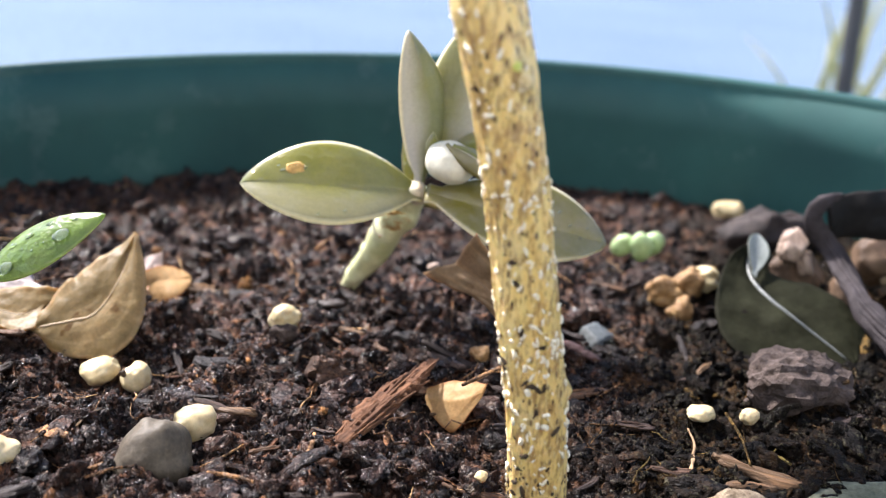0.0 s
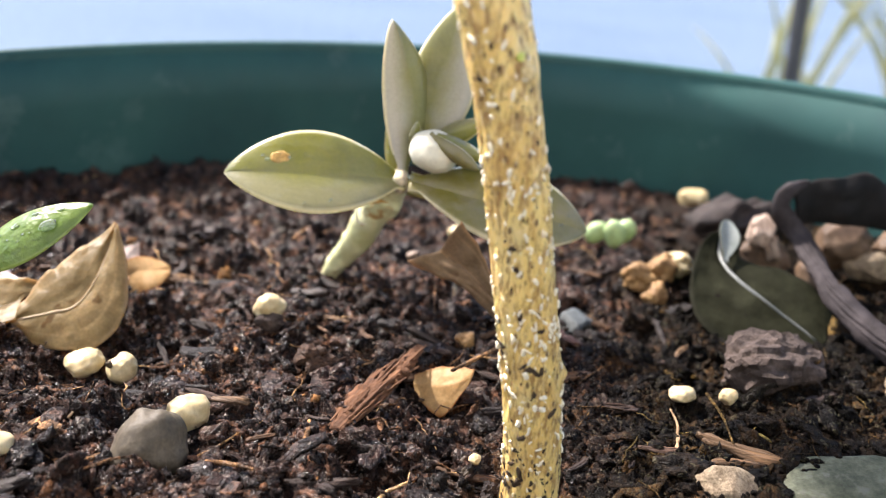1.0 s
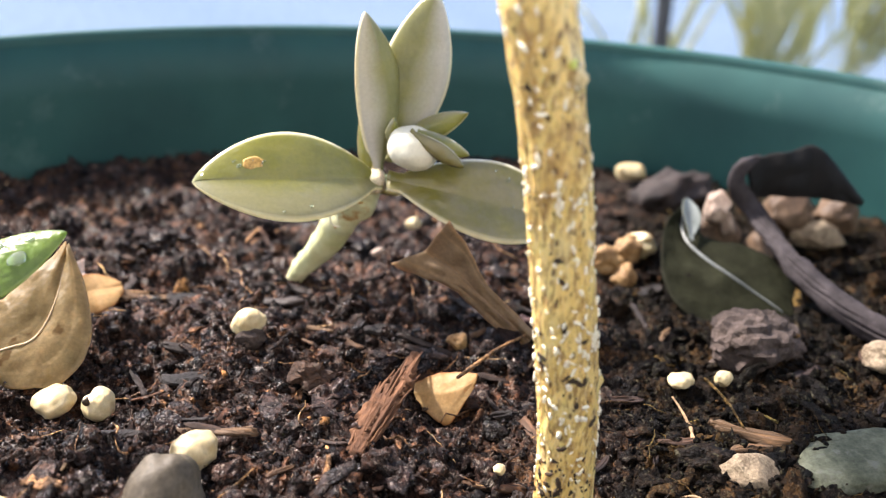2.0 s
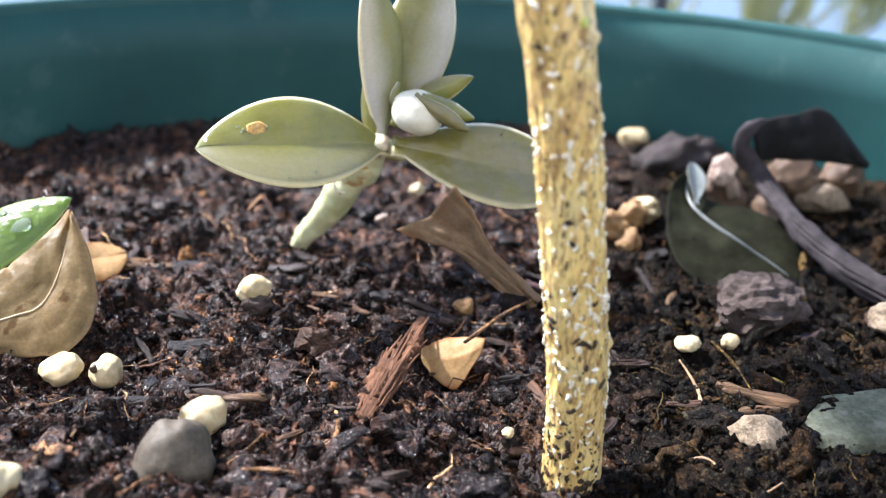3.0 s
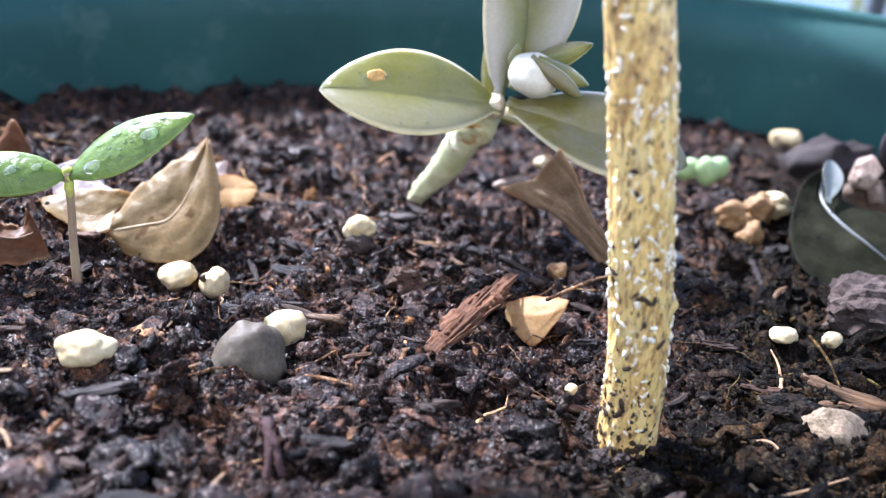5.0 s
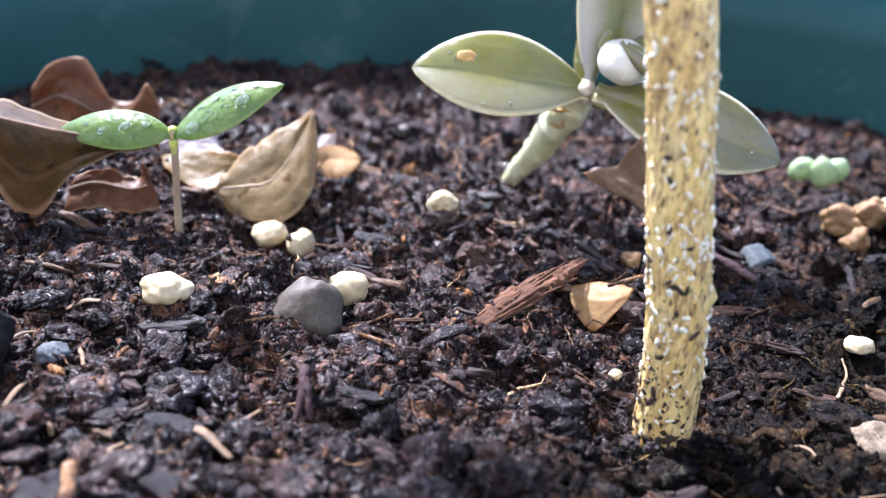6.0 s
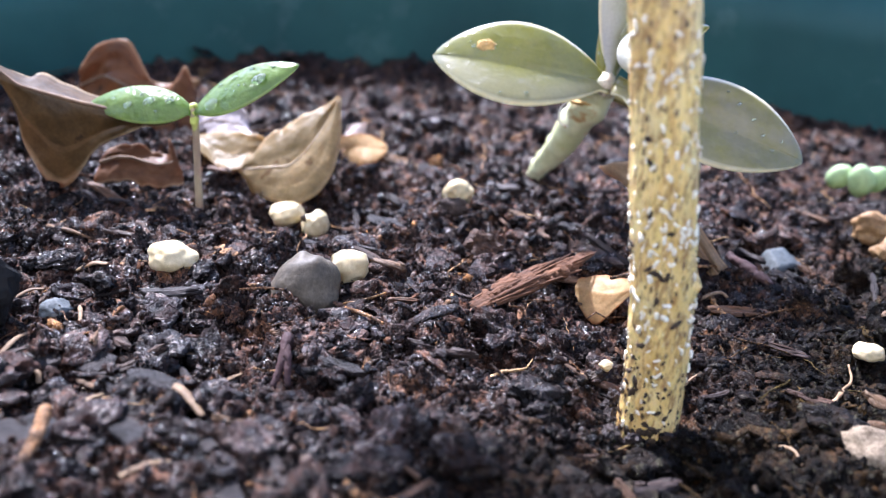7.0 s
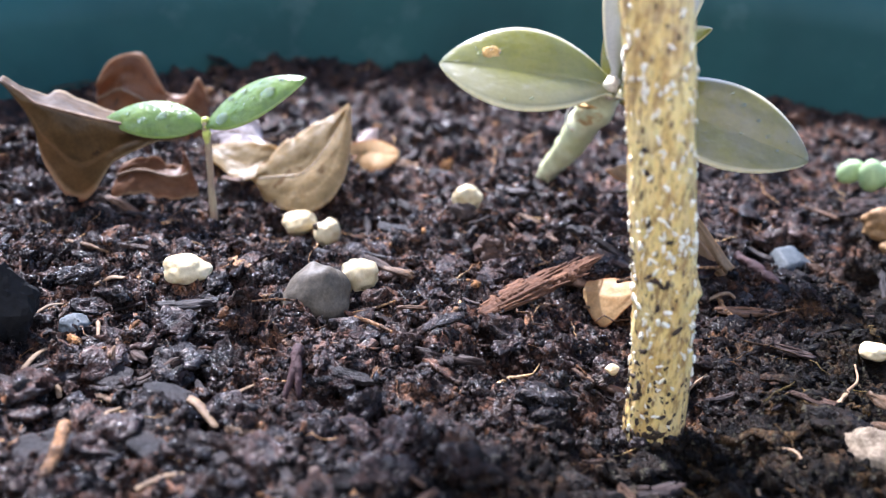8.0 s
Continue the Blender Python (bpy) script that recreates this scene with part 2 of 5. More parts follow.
M_WOOD = wood_material()
M_PLATE = crumb_material("bark_plate", [(0.0, (0.012, 0.0085, 0.0085)), (0.5, (0.032, 0.021, 0.019)), (0.85, (0.062, 0.040, 0.033)), (1.0, (0.10, 0.062, 0.045))], 0.65, 0.15, 0.8, single=True)
M_CHIP = crumb_material("bark_chip", [(0.0, (0.009, 0.006, 0.005)), (0.5, (0.022, 0.013, 0.01)), (0.75, (0.075, 0.038, 0.023)), (0.95, (0.13, 0.07, 0.037)), (1.0, (0.33, 0.20, 0.10))])
M_FIBRE = crumb_material("plant_fibre", [(0.0, (0.06, 0.035, 0.02)), (0.5, (0.18, 0.10, 0.05)), (0.85, (0.33, 0.21, 0.10)), (1.0, (0.5, 0.36, 0.19))])
M_HAIR = two_scale("root_hair", (0.16, 0.095, 0.05), (0.34, 0.22, 0.12), 300, 1500, 0.6, 0.3, 0.2, 0.0002)
M_STRAW = two_scale("dry_straw", (0.085, 0.05, 0.027), (0.24, 0.155, 0.085), 260, 1500, 0.6, 0.2, 0.5, 0.0003)
M_FLECK = two_scale("white_wax", (0.74, 0.65, 0.47), (0.90, 0.85, 0.72), 700, 3000, 0.45, 0.3, 0.3, 0.0001, grain=0.2)
M_BARK_SCAR = two_scale("leaf_scar", (0.50, 0.36, 0.15), (0.72, 0.60, 0.36), 600, 2400, 0.6, 0.3, 0.5, 0.0003)
M_SCAB = two_scale("dark_scab", (0.016, 0.010, 0.006), (0.085, 0.055, 0.030), 900, 2500, 0.6, 0.3, 0.6, 0.0003)
M_BEAD = two_scale("perlite", (0.42, 0.325, 0.175), (0.55, 0.455, 0.275), 260, 1500, 0.4, 0.4, 0.12, 0.0001, grain=0.3)
bead_shade = M_BEAD.node_tree.nodes["Principled BSDF"]
bead_shade.inputs["Subsurface Weight"].default_value, bead_shade.inputs["Subsurface Radius"].default_value = 0.3, (0.002, 0.0015, 0.001)
M_PEBBLE = two_scale("grey_pebble", (0.060, 0.048, 0.034), (0.125, 0.103, 0.075), 150, 1100, 0.55, 0.22, 0.5, 0.0003)
M_STONE_TAN = two_scale("tan_stone", (0.15, 0.105, 0.068), (0.37, 0.29, 0.20), 420, 1700, 0.75, 0.2, 1.0, 0.0010)
M_STONE_BLUE = two_scale("blue_grey_stone", (0.052, 0.060, 0.062), (0.11, 0.122, 0.126), 160, 1500, 0.6, 0.3, 0.6, 0.0005)
M_STONE_GREEN = two_scale("algae_stone", (0.060, 0.066, 0.043), (0.135, 0.142, 0.10), 160, 900, 0.75, 0.12, 0.8, 0.0006, accent=(0.13, 0.13, 0.105))
M_STONE_ORANGE = two_scale("orange_stone", (0.17, 0.085, 0.03), (0.30, 0.185, 0.08), 200, 1300, 0.6, 0.35, 0.5, 0.0004)
M_STONE_PINK = two_scale("pink_stone", (0.21, 0.14, 0.105), (0.36, 0.275, 0.22), 150, 1200, 0.6, 0.4, 0.5, 0.0004)
M_STONE_BROWN = two_scale("brown_stone", (0.055, 0.033, 0.02), (0.135, 0.085, 0.052), 140, 1200, 0.6, 0.3, 0.5, 0.0004)
M_CLOD = two_scale("dark_clod", (0.012, 0.008, 0.0075), (0.042, 0.027, 0.023), 260, 1500, 0.6, 0.4, 0.9, 0.0008)
M_LUMP = two_scale("brown_lump", (0.034, 0.025, 0.022), (0.115, 0.086, 0.074), 240, 1300, 0.75, 0.15, 1.0, 0.0010)
M_STICK = two_scale("rotten_bark", (0.038, 0.016, 0.009), (0.19, 0.088, 0.044), 620, 2400, 0.7, 0.2, 1.0, 0.0010, stretch=(0.08, 1, 1))
M_STRIP = two_scale("dark_strip", (0.018, 0.015, 0.016), (0.052, 0.044, 0.046), 220, 1400, 0.75, 0.12, 0.4, 0.0004, grain=0.5)
M_FLAKE = two_scale("weathered_flake", (0.009, 0.0072, 0.007), (0.036, 0.027, 0.024), 320, 1600, 0.55, 0.3, 1.0, 0.0009)
M_BLACK = two_scale("black_bark", (0.004, 0.004, 0.004), (0.013, 0.012, 0.012), 160, 1200, 0.8, 0.2, 0.5, 0.0005)
M_ROOT = two_scale("purple_root", (0.022, 0.010, 0.011), (0.065, 0.032, 0.030), 300, 1800, 0.7, 0.25, 0.7, 0.0004)
M_SUCC = leaf_material("succulent_skin", (0.145, 0.150, 0.012), (0.235, 0.230, 0.034), (0.80, 0.72, 0.42), (1.2, 1.15, 0.35), 0.34, bloom=(0.255, 0.235, 0.125), bloom_side=True, fade=(0.38, 0.68), thin=0.28, rim_at=0.45, grain=0.2, relief=0.08, film=1.0)
M_SUCC_BLOOM = leaf_material("succulent_bloomed", (0.145, 0.130, 0.014), (0.215, 0.185, 0.036), (0.78, 0.70, 0.45), (1.15, 1.1, 0.45), 0.34, bloom=(0.20, 0.175, 0.095), thin=0.26, rim_at=0.45, grain=0.2, relief=0.08, film=1.0, scale=0.7)
M_SUCC_UPRIGHT = leaf_material("succulent_upright", (0.145, 0.150, 0.022), (0.24, 0.235, 0.06), (0.80, 0.73, 0.48), (1.15, 1.1, 0.45), 0.36, bloom=(0.56, 0.54, 0.53), bloom_side=True, fade=(0.34, 0.74), thin=0.26, rim_at=0.45, grain=0.2, relief=0.08, film=0.5)
M_BUD = leaf_material("bloomed_skin", (0.50, 0.60, 0.67), (0.66, 0.74, 0.79), (0.72, 0.68, 0.54), (1, 1, 1), 0.42, bloom=(0.50, 0.55, 0.54), thin=0.08, grain=0.2, relief=0.05, rim_at=0.40)
M_NODE = two_scale("pink_joint", (0.52, 0.40, 0.31), (0.55, 0.53, 0.34), 300, 1500, 0.4, 0.45, 0.15, 0.0002)
M_BLEMISH = two_scale("corky_blemish", (0.45, 0.25, 0.07), (0.56, 0.36, 0.12), 400, 1600, 0.6, 0.3, 0.4, 0.0002)
M_SUCC_STEM = two_scale("succulent_stem", (0.46, 0.48, 0.23), (0.68, 0.66, 0.43), 110, 520, 0.45, 0.4, 0.15, 0.0003, accent=(0.40, 0.24, 0.09), grain=0.2)
M_WATER_HAIR = two_scale("pale_rootlet", (0.55, 0.52, 0.45), (0.72, 0.70, 0.62), 300, 1500, 0.3, 0.5, 0.1, 0.0001, grain=0.2)
M_SEED = leaf_material("seedling_leaf", (0.125, 0.215, 0.030), (0.255, 0.345, 0.075), (0.46, 0.54, 0.20), (1.1, 1.3, 0.35), 0.28, thin=0.5, grain=0.25, relief=0.8, bump_scale=420, film=0.7)
M_SEED_STEM = two_scale("seedling_stem", (0.31, 0.21, 0.15), (0.40, 0.33, 0.19), 160, 1600, 0.4, 0.45, 0.1, 0.0002, grain=0.2)
M_COLLAR = two_scale("green_fork", (0.44, 0.50, 0.09), (0.60, 0.60, 0.17), 200, 1500, 0.4, 0.45, 0.1, 0.0002, grain=0.2)
M_DRY = leaf_material("dry_leaf_tan", (0.23, 0.165, 0.070), (0.44, 0.335, 0.175), (0.50, 0.39, 0.23), (1.5, 1.25, 0.72), 0.42, vein=(0.52, 0.40, 0.22), spots=(0.19, 0.11, 0.042), relief=0.55, thin=0.6, bump_scale=300, gloss=0.25)
M_DRY_BROWN = leaf_material("dry_leaf_brown", (0.048, 0.028, 0.010), (0.125, 0.071, 0.025), (0.38, 0.28, 0.16), (1.4, 0.85, 0.45), 0.42, vein=(0.23, 0.135, 0.065), spots=(0.035, 0.018, 0.010), relief=0.6, thin=0.3, bump_scale=320, gloss=0.3)
M_RIB = two_scale("leaf_rib", (0.24, 0.16, 0.08), (0.40, 0.29, 0.16), 200, 1500, 0.5, 0.4, 0.2, 0.0002, grain=0.3)
M_DRY_DARK = leaf_material("dry_leaf_dark", (0.155, 0.105, 0.062), (0.27, 0.19, 0.12), (0.34, 0.21, 0.11), (1.3, 0.9, 0.6), 0.7, vein=(0.34, 0.22, 0.12), spots=(0.10, 0.055, 0.03), relief=0.6, thin=0.3, bump_scale=300, gloss=0.12)
M_RIB_DARK = two_scale("dark_leaf_rib", (0.12, 0.072, 0.042), (0.24, 0.15, 0.09), 200, 1500, 0.6, 0.2, 0.2, 0.0002, grain=0.3)
M_RIB_PALE = two_scale("pale_wet_rib", (0.07, 0.078, 0.075), (0.16, 0.17, 0.165), 200, 1500, 0.35, 0.4, 0.1, 0.0002, grain=0.2)
M_DRY_RED = leaf_material("dry_leaf_russet", (0.095, 0.038, 0.014), (0.185, 0.083, 0.034), (0.32, 0.20, 0.11), (1.5, 0.8, 0.4), 0.5, vein=(0.08, 0.036, 0.017), spots=(0.045, 0.019, 0.010), relief=0.6, thin=0.34, bump_scale=320, gloss=0.25)
M_PETAL = leaf_material("dry_petal", (0.42, 0.25, 0.095), (0.54, 0.36, 0.17), (0.40, 0.18, 0.065), (1.2, 1.0, 0.7), 0.5, relief=0.35, thin=0.45, gloss=0.25, bump_scale=400, spots=(0.24, 0.11, 0.035))
M_LILAC = leaf_material("faded_leaf", (0.36, 0.29, 0.28), (0.48, 0.41, 0.39), (0.55, 0.47, 0.44), (1.0, 0.95, 0.9), 0.5, vein=(0.14, 0.11, 0.10), relief=0.5, thin=0.3, bump_scale=320)
M_PINK = leaf_material("pink_petal", (0.58, 0.44, 0.38), (0.70, 0.60, 0.54), (0.66, 0.5, 0.42), (1, 0.9, 0.8), 0.5, thin=0.3)
M_GREY_LEAF = leaf_material("grey_wet_leaf", (0.006, 0.0062, 0.003), (0.022, 0.023, 0.013), (0.014, 0.014, 0.009), (1.3, 1.3, 1.0), 0.8, spots=(0.005, 0.0035, 0.003), relief=0.6, thin=0.1, gloss=0.05, bump_scale=300)
M_PALE_TIP = leaf_material("pale_wet_tip", (0.20, 0.22, 0.20), (0.32, 0.34, 0.32), (0.14, 0.15, 0.12), (1, 1, 1), 0.4, thin=0.3, relief=0.3)
M_SPROUT = leaf_material("sprout_skin", (0.22, 0.36, 0.09), (0.38, 0.50, 0.20), (0.42, 0.54, 0.28), (1, 1.1, 0.5), 0.4, thin=0.2)
M_SHADE_LEAF = leaf_material("shade_leaf", (0.045, 0.085, 0.018), (0.07, 0.12, 0.03), (0.09, 0.13, 0.05), (1.0, 1.3, 0.4), 0.4, vein=(0.12, 0.17, 0.07), thin=0.25)
M_GROUND = two_scale("pale_blue_floor", (0.100, 0.143, 0.200), (0.124, 0.168, 0.227), 1.1, 45, 0.95, 0.05, 0.1, 0.001)
M_WALL = two_scale("warm_white_wall", (0.52, 0.495, 0.455), (0.60, 0.575, 0.53), 1.5, 60, 0.8, 0.2, 0.2, 0.002, grain=0.3)
M_POST = two_scale("dark_post", (0.018, 0.018, 0.02), (0.05, 0.05, 0.05), 12, 260, 0.55, 0.4, 0.3, 0.001)
M_WEED = leaf_material("weed_leaf", (0.34, 0.35, 0.16), (0.50, 0.48, 0.27), (0.5, 0.48, 0.3), (1, 1, 0.6), 0.6, thin=0.35, scale=0.2)


# ---- building helpers ----
def part(name, mesh, mat, parent=None, label=""):
    """Link a bmesh or mesh as one object, under a parent if one is given."""
    if isinstance(mesh, bmesh.types.BMesh):
        me = bpy.data.meshes.new(name)
        mesh.to_mesh(me)
        mesh.free()
    else:
        me = mesh
    if mat and not me.materials:
        me.materials.append(mat)
    ob = new(name, me)
    if parent:
        ob.parent = parent
    if label:
        ob["label"] = label
    return ob


def thing(name, place, label, category, group="", kind=""):
    ob = new(name)
    ob.empty_display_size = 0.01
    ob.location = place
    bpy.context.view_layer.update()
    return tagged(ob, label, category, group, kind)


def mesh_from(name, verts, faces, uvs=None, smooth=True):
    """Mesh from numpy arrays of vertices and triangles or quads."""
    verts, faces = np.asarray(verts, np.float32), np.asarray(faces, np.int32)
    me = bpy.data.meshes.new(name)
    me.vertices.add(len(verts))
    me.vertices.foreach_set("co", verts.ravel())
    n = faces.shape[1]
    me.loops.add(faces.size)
    me.loops.foreach_set("vertex_index", faces.ravel())
    me.polygons.add(len(faces))
    me.polygons.foreach_set("loop_start", np.arange(0, faces.size, n, dtype=np.int32))
    me.update(calc_edges=True)
    me.polygons.foreach_set("use_smooth", np.full(len(faces), smooth))
    if uvs is not None:
        layer = me.uv_layers.new(name="UVMap")
        layer.data.foreach_set("uv", np.asarray(uvs, np.float32)[faces.ravel()].ravel())
    me.validate()
    return me


def lattice(x, y, seed):
    """Smooth value noise in the plane, -1 to 1."""
    xi, yi = np.floor(x).astype(np.int64), np.floor(y).astype(np.int64)
    fx, fy = x - xi, y - yi
    fx, fy = fx * fx * (3 - 2 * fx), fy * fy * (3 - 2 * fy)

    top = hashed(xi, yi, seed) * (1 - fx) + hashed(xi + 1, yi, seed) * fx
    low = hashed(xi, yi + 1, seed) * (1 - fx) + hashed(xi + 1, yi + 1, seed) * fx
    return top * (1 - fy) + low * fy


def hashed(a, b, seed):
    """A fixed random number, -1 to 1, for each pair of whole numbers."""
    h = (a * 374761393 + b * 668265263 + seed * 974634721) & 0xFFFFFFFF
    h = ((h ^ (h >> 13)) * 1274126177) & 0xFFFFFFFF
    return ((h ^ (h >> 16)) & 0xFFFF) / 32767.5 - 1


def plates(x, y, size, seed, tilt):
    """Broken pieces lying at odd heights and tilts, about size across; about -1 to 1."""
    x, y = x / size, y / size
    xi, yi = np.floor(x).astype(np.int64), np.floor(y).astype(np.int64)
    best, out = np.full(np.shape(x), 9.0), np.zeros(np.shape(x))
    for dx in (-1, 0, 1):
        for dy in (-1, 0, 1):
            a, b = xi + dx, yi + dy
            ox, oy = x - a - 0.5 - 0.45 * hashed(a, b, seed), y - b - 0.5 - 0.45 * hashed(a, b, seed + 1)
            d = ox * ox + oy * oy
            level = hashed(a, b, seed + 2) + tilt * (ox * hashed(a, b, seed + 3) + oy * hashed(a, b, seed + 4))
            out, best = np.where(d < best, level, out), np.minimum(d, best)
    return out


HOLLOWS = [(-0.0845, 0.1815, 0.010, -0.0060), (0.015, 0.128, 0.018, -0.0075), (-0.073, 0.172, 0.016, -0.0065), (0.006, 0.150, 0.012, -0.003), (0.001, 0.166, 0.011, -0.0062), (-0.079, 0.131, 0.014, 0.001), (-0.02, 0.09, 0.03, 0.002), (-0.04, 0.19, 0.015, 0.001), (0.05, 0.162, 0.02, -0.002), (0.037, 0.204, 0.016, -0.006), (0.11, 0.27, 0.04, 0.003), (-0.076, 0.216, 0.012, -0.004), (-0.145, 0.24, 0.04, 0.002)]


def soil_broad(x, y):
    z = 0.0022 * lattice(x / 0.028, y / 0.028, 3) + 0.0013 * lattice(x / 0.012, y / 0.012, 5)
    for cx, cy, r, h in HOLLOWS:
        z = z + h * np.exp(-((x - cx) ** 2 + (y - cy) ** 2) / (r * r))
    return z - 0.001


def soil_height(x, y):
    """Broken bark plates towards -x, finer crumbs towards +x."""
    x, y = np.asarray(x, float), np.asarray(y, float)
    wx = x + 0.002 * lattice(x / 0.006, y / 0.006, 21) + 0.0007 * lattice(x / 0.0016, y / 0.0016, 23)
    wy = y + 0.002 * lattice(x / 0.006, y / 0.006, 22) + 0.0007 * lattice(x / 0.0016, y / 0.0016, 24)
    broken = 0.45 + 0.55 * np.clip((0.02 - x) / 0.04, 0, 1)
    z = soil_broad(x, y) + 0.0016 * lattice(wx / 0.0075, wy / 0.0075, 7) - 0.0012 * np.abs(lattice(wx / 0.0038, wy / 0.0038, 9)) + 0.0006
    z = z + broken * (0.0016 * plates(wx, wy * 1.5, 0.0085, 30, 1.1) + 0.0009 * plates(wx, wy * 1.2, 0.0042, 36, 1.2)) + 0.0005 * plates(wx, wy, 0.0019, 42, 1.0)
    return z - 0.0006 * np.abs(lattice(wx / 0.0021, wy / 0.0021, 11)) + 0.0003 * lattice(wx / 0.0011, wy / 0.0011, 13) + 0.00015 * lattice(x / 0.00055, y / 0.00055, 17)


def ground_z(x, y):
    return float(soil_height(x, y))


def curve_at(points, t):
    """Catmull-Rom through a few control points, t from 0 to 1; t may be an array."""
    p = np.asarray(points, float)
    p = np.vstack([2 * p[0] - p[1], p, 2 * p[-1] - p[-2]])
    t = np.atleast_1d(np.asarray(t, float)) * (len(p) - 3)
    i = np.clip(t.astype(int), 0, len(p) - 4)
    f = (t - i)[:, None]
    a, b, c, d = p[i], p[i + 1], p[i + 2], p[i + 3]
    return 0.5 * (2 * b + (c - a) * f + (2 * a - 5 * b + 4 * c - d) * f ** 2 + (3 * b - a - 3 * c + d) * f ** 3)


def sheet(name, grid, thick):
    """A closed skin round a grid of points [u, v, 3]; thick: half the thickness, a number or one for each grid point."""
    nu, nv = grid.shape[:2]
    du, dv = np.gradient(grid, axis=0), np.gradient(grid, axis=1)
    n = np.cross(du, dv)
    n /= np.maximum(np.linalg.norm(n, axis=2, keepdims=True), 1e-12)
    t = np.broadcast_to(np.asarray(thick, float), (nu, nv))[..., None]
    verts = np.concatenate([(grid + n * t).reshape(-1, 3), (grid - n * t).reshape(-1, 3)])
    u, v = np.meshgrid(np.linspace(0, 1, nu), np.linspace(0, 1, nv), indexing="ij")
    uv = np.tile(np.stack([u, v], -1).reshape(-1, 2), (2, 1))
    idx = np.arange(nu * nv).reshape(nu, nv)
    a, b, c, d = idx[:-1, :-1].ravel(), idx[1:, :-1].ravel(), idx[1:, 1:].ravel(), idx[:-1, 1:].ravel()
    k = nu * nv
    faces = [np.stack([a, b, c, d], 1), np.stack([d, c, b, a], 1) + k]
    ring = np.concatenate([idx[:, 0], idx[-1, 1:], idx[-2::-1, -1], idx[0, -2:0:-1]])
    nxt = np.roll(ring, -1)
    faces.append(np.stack([nxt, ring, ring + k, nxt + k], 1))
    return mesh_from(name, verts, np.concatenate(faces), uv)


def tube(name, points, radii, sides=10, rings=24, rough=0.0, seed=0, flat=1.0):
    """A bent, tapering rod with rounded ends."""
    t = np.linspace(0, 1, rings)
    mid = curve_at(points, t)
    r = np.interp(t, np.linspace(0, 1, len(radii)), radii)
    ahead = np.gradient(mid, axis=0)
    ahead /= np.linalg.norm(ahead, axis=1, keepdims=True)
    ref = np.array([0, 0, 1.0]) if abs(ahead[:, 2]).max() < 0.9 else np.array([0, 1.0, 0])
    side = np.cross(ahead, ref)
    side /= np.linalg.norm(side, axis=1, keepdims=True)
    up = np.cross(side, ahead)
    ang = np.arange(sides) / sides * 2 * np.pi
    wob = 1 + rough * lattice(np.arange(rings)[:, None] * 0.45 + seed * 7.1, ang[None, :] * 1.1, seed + 31)
    ring = mid[:, None] + (r[:, None] * wob)[..., None] * (side[:, None] * np.cos(ang)[None, :, None] + flat * up[:, None] * np.sin(ang)[None, :, None])
    verts = np.concatenate([ring.reshape(-1, 3), [mid[0] - ahead[0] * r[0] * 0.5], [mid[-1] + ahead[-1] * r[-1] * 0.5]])
    idx = np.arange(rings * sides).reshape(rings, sides)
    nx = np.roll(idx, -1, axis=1)
    quads = np.stack([idx[:-1].ravel(), idx[1:].ravel(), nx[1:].ravel(), nx[:-1].ravel()], 1)
    tris = np.concatenate([np.stack([idx[0], nx[0], np.full(sides, rings * sides)], 1), np.stack([nx[-1], idx[-1], np.full(sides, rings * sides + 1)], 1)])
    quads = np.concatenate([np.stack([quads[:, 0], quads[:, 1], quads[:, 2]], 1), np.stack([quads[:, 0], quads[:, 2], quads[:, 3]], 1), tris])
    return mesh_from(name, verts, quads[:, ::-1])


def ico(level):
    bm = bmesh.new()
    bmesh.ops.create_icosphere(bm, subdivisions=level, radius=1)
    v = np.array([p.co[:] for p in bm.verts])
    f = np.array([[p.index for p in q.verts] for q in bm.faces])
    bm.free()
    return v, f


ICO = {n: ico(n) for n in (1, 2, 3, 4)}


def lumpy(level, size, seed, lump=0.25, freq=1.4, sharp=0.0):
    """Vertices of an uneven stone: size is its half extents."""
    v, f = ICO[level]
    off = Vector((seed * 3.7, seed * 1.9, seed * 5.3))
    r = np.array([1 + lump * noise.noise(Vector(p) * freq + off) + 0.4 * lump * noise.noise(Vector(p) * freq * 2.7 + off) for p in v])
    if sharp:
        rng = np.random.RandomState(seed)
        for _ in range(7):
            n = rng.normal(size=3)
            n /= np.linalg.norm(n)
            d = v @ n * r
            lim = 1 - sharp * rng.uniform(0.3, 1)
            r = np.where(d > lim, r * lim / np.maximum(d, 1e-6), r)
    return v * r[:, None] * np.asarray(size), f


def stone(name, place, size, mat, seed, turn=(0, 0, 0), label="", category="stone", lump=0.25, freq=1.4, sharp=0.0, level=4, group="", jag=0.0, taper=0.0):
    v, f = lumpy(level, size, seed, lump, freq, sharp)
    if taper:
        h = (v[:, 2:] / size[2])
        v = v * np.concatenate([1 - taper * h, 1 - taper * h, np.ones_like(h)], 1)
    if jag:
        v = v * (1 + np.random.RandomState(seed).normal(0, jag, (len(v), 1)))
    ob = part(name, mesh_from(name, v, f, smooth=not jag), mat)
    ob.matrix_world = pose(*place, *turn)
    return tagged(ob, label, category, group)


BLADES = {}


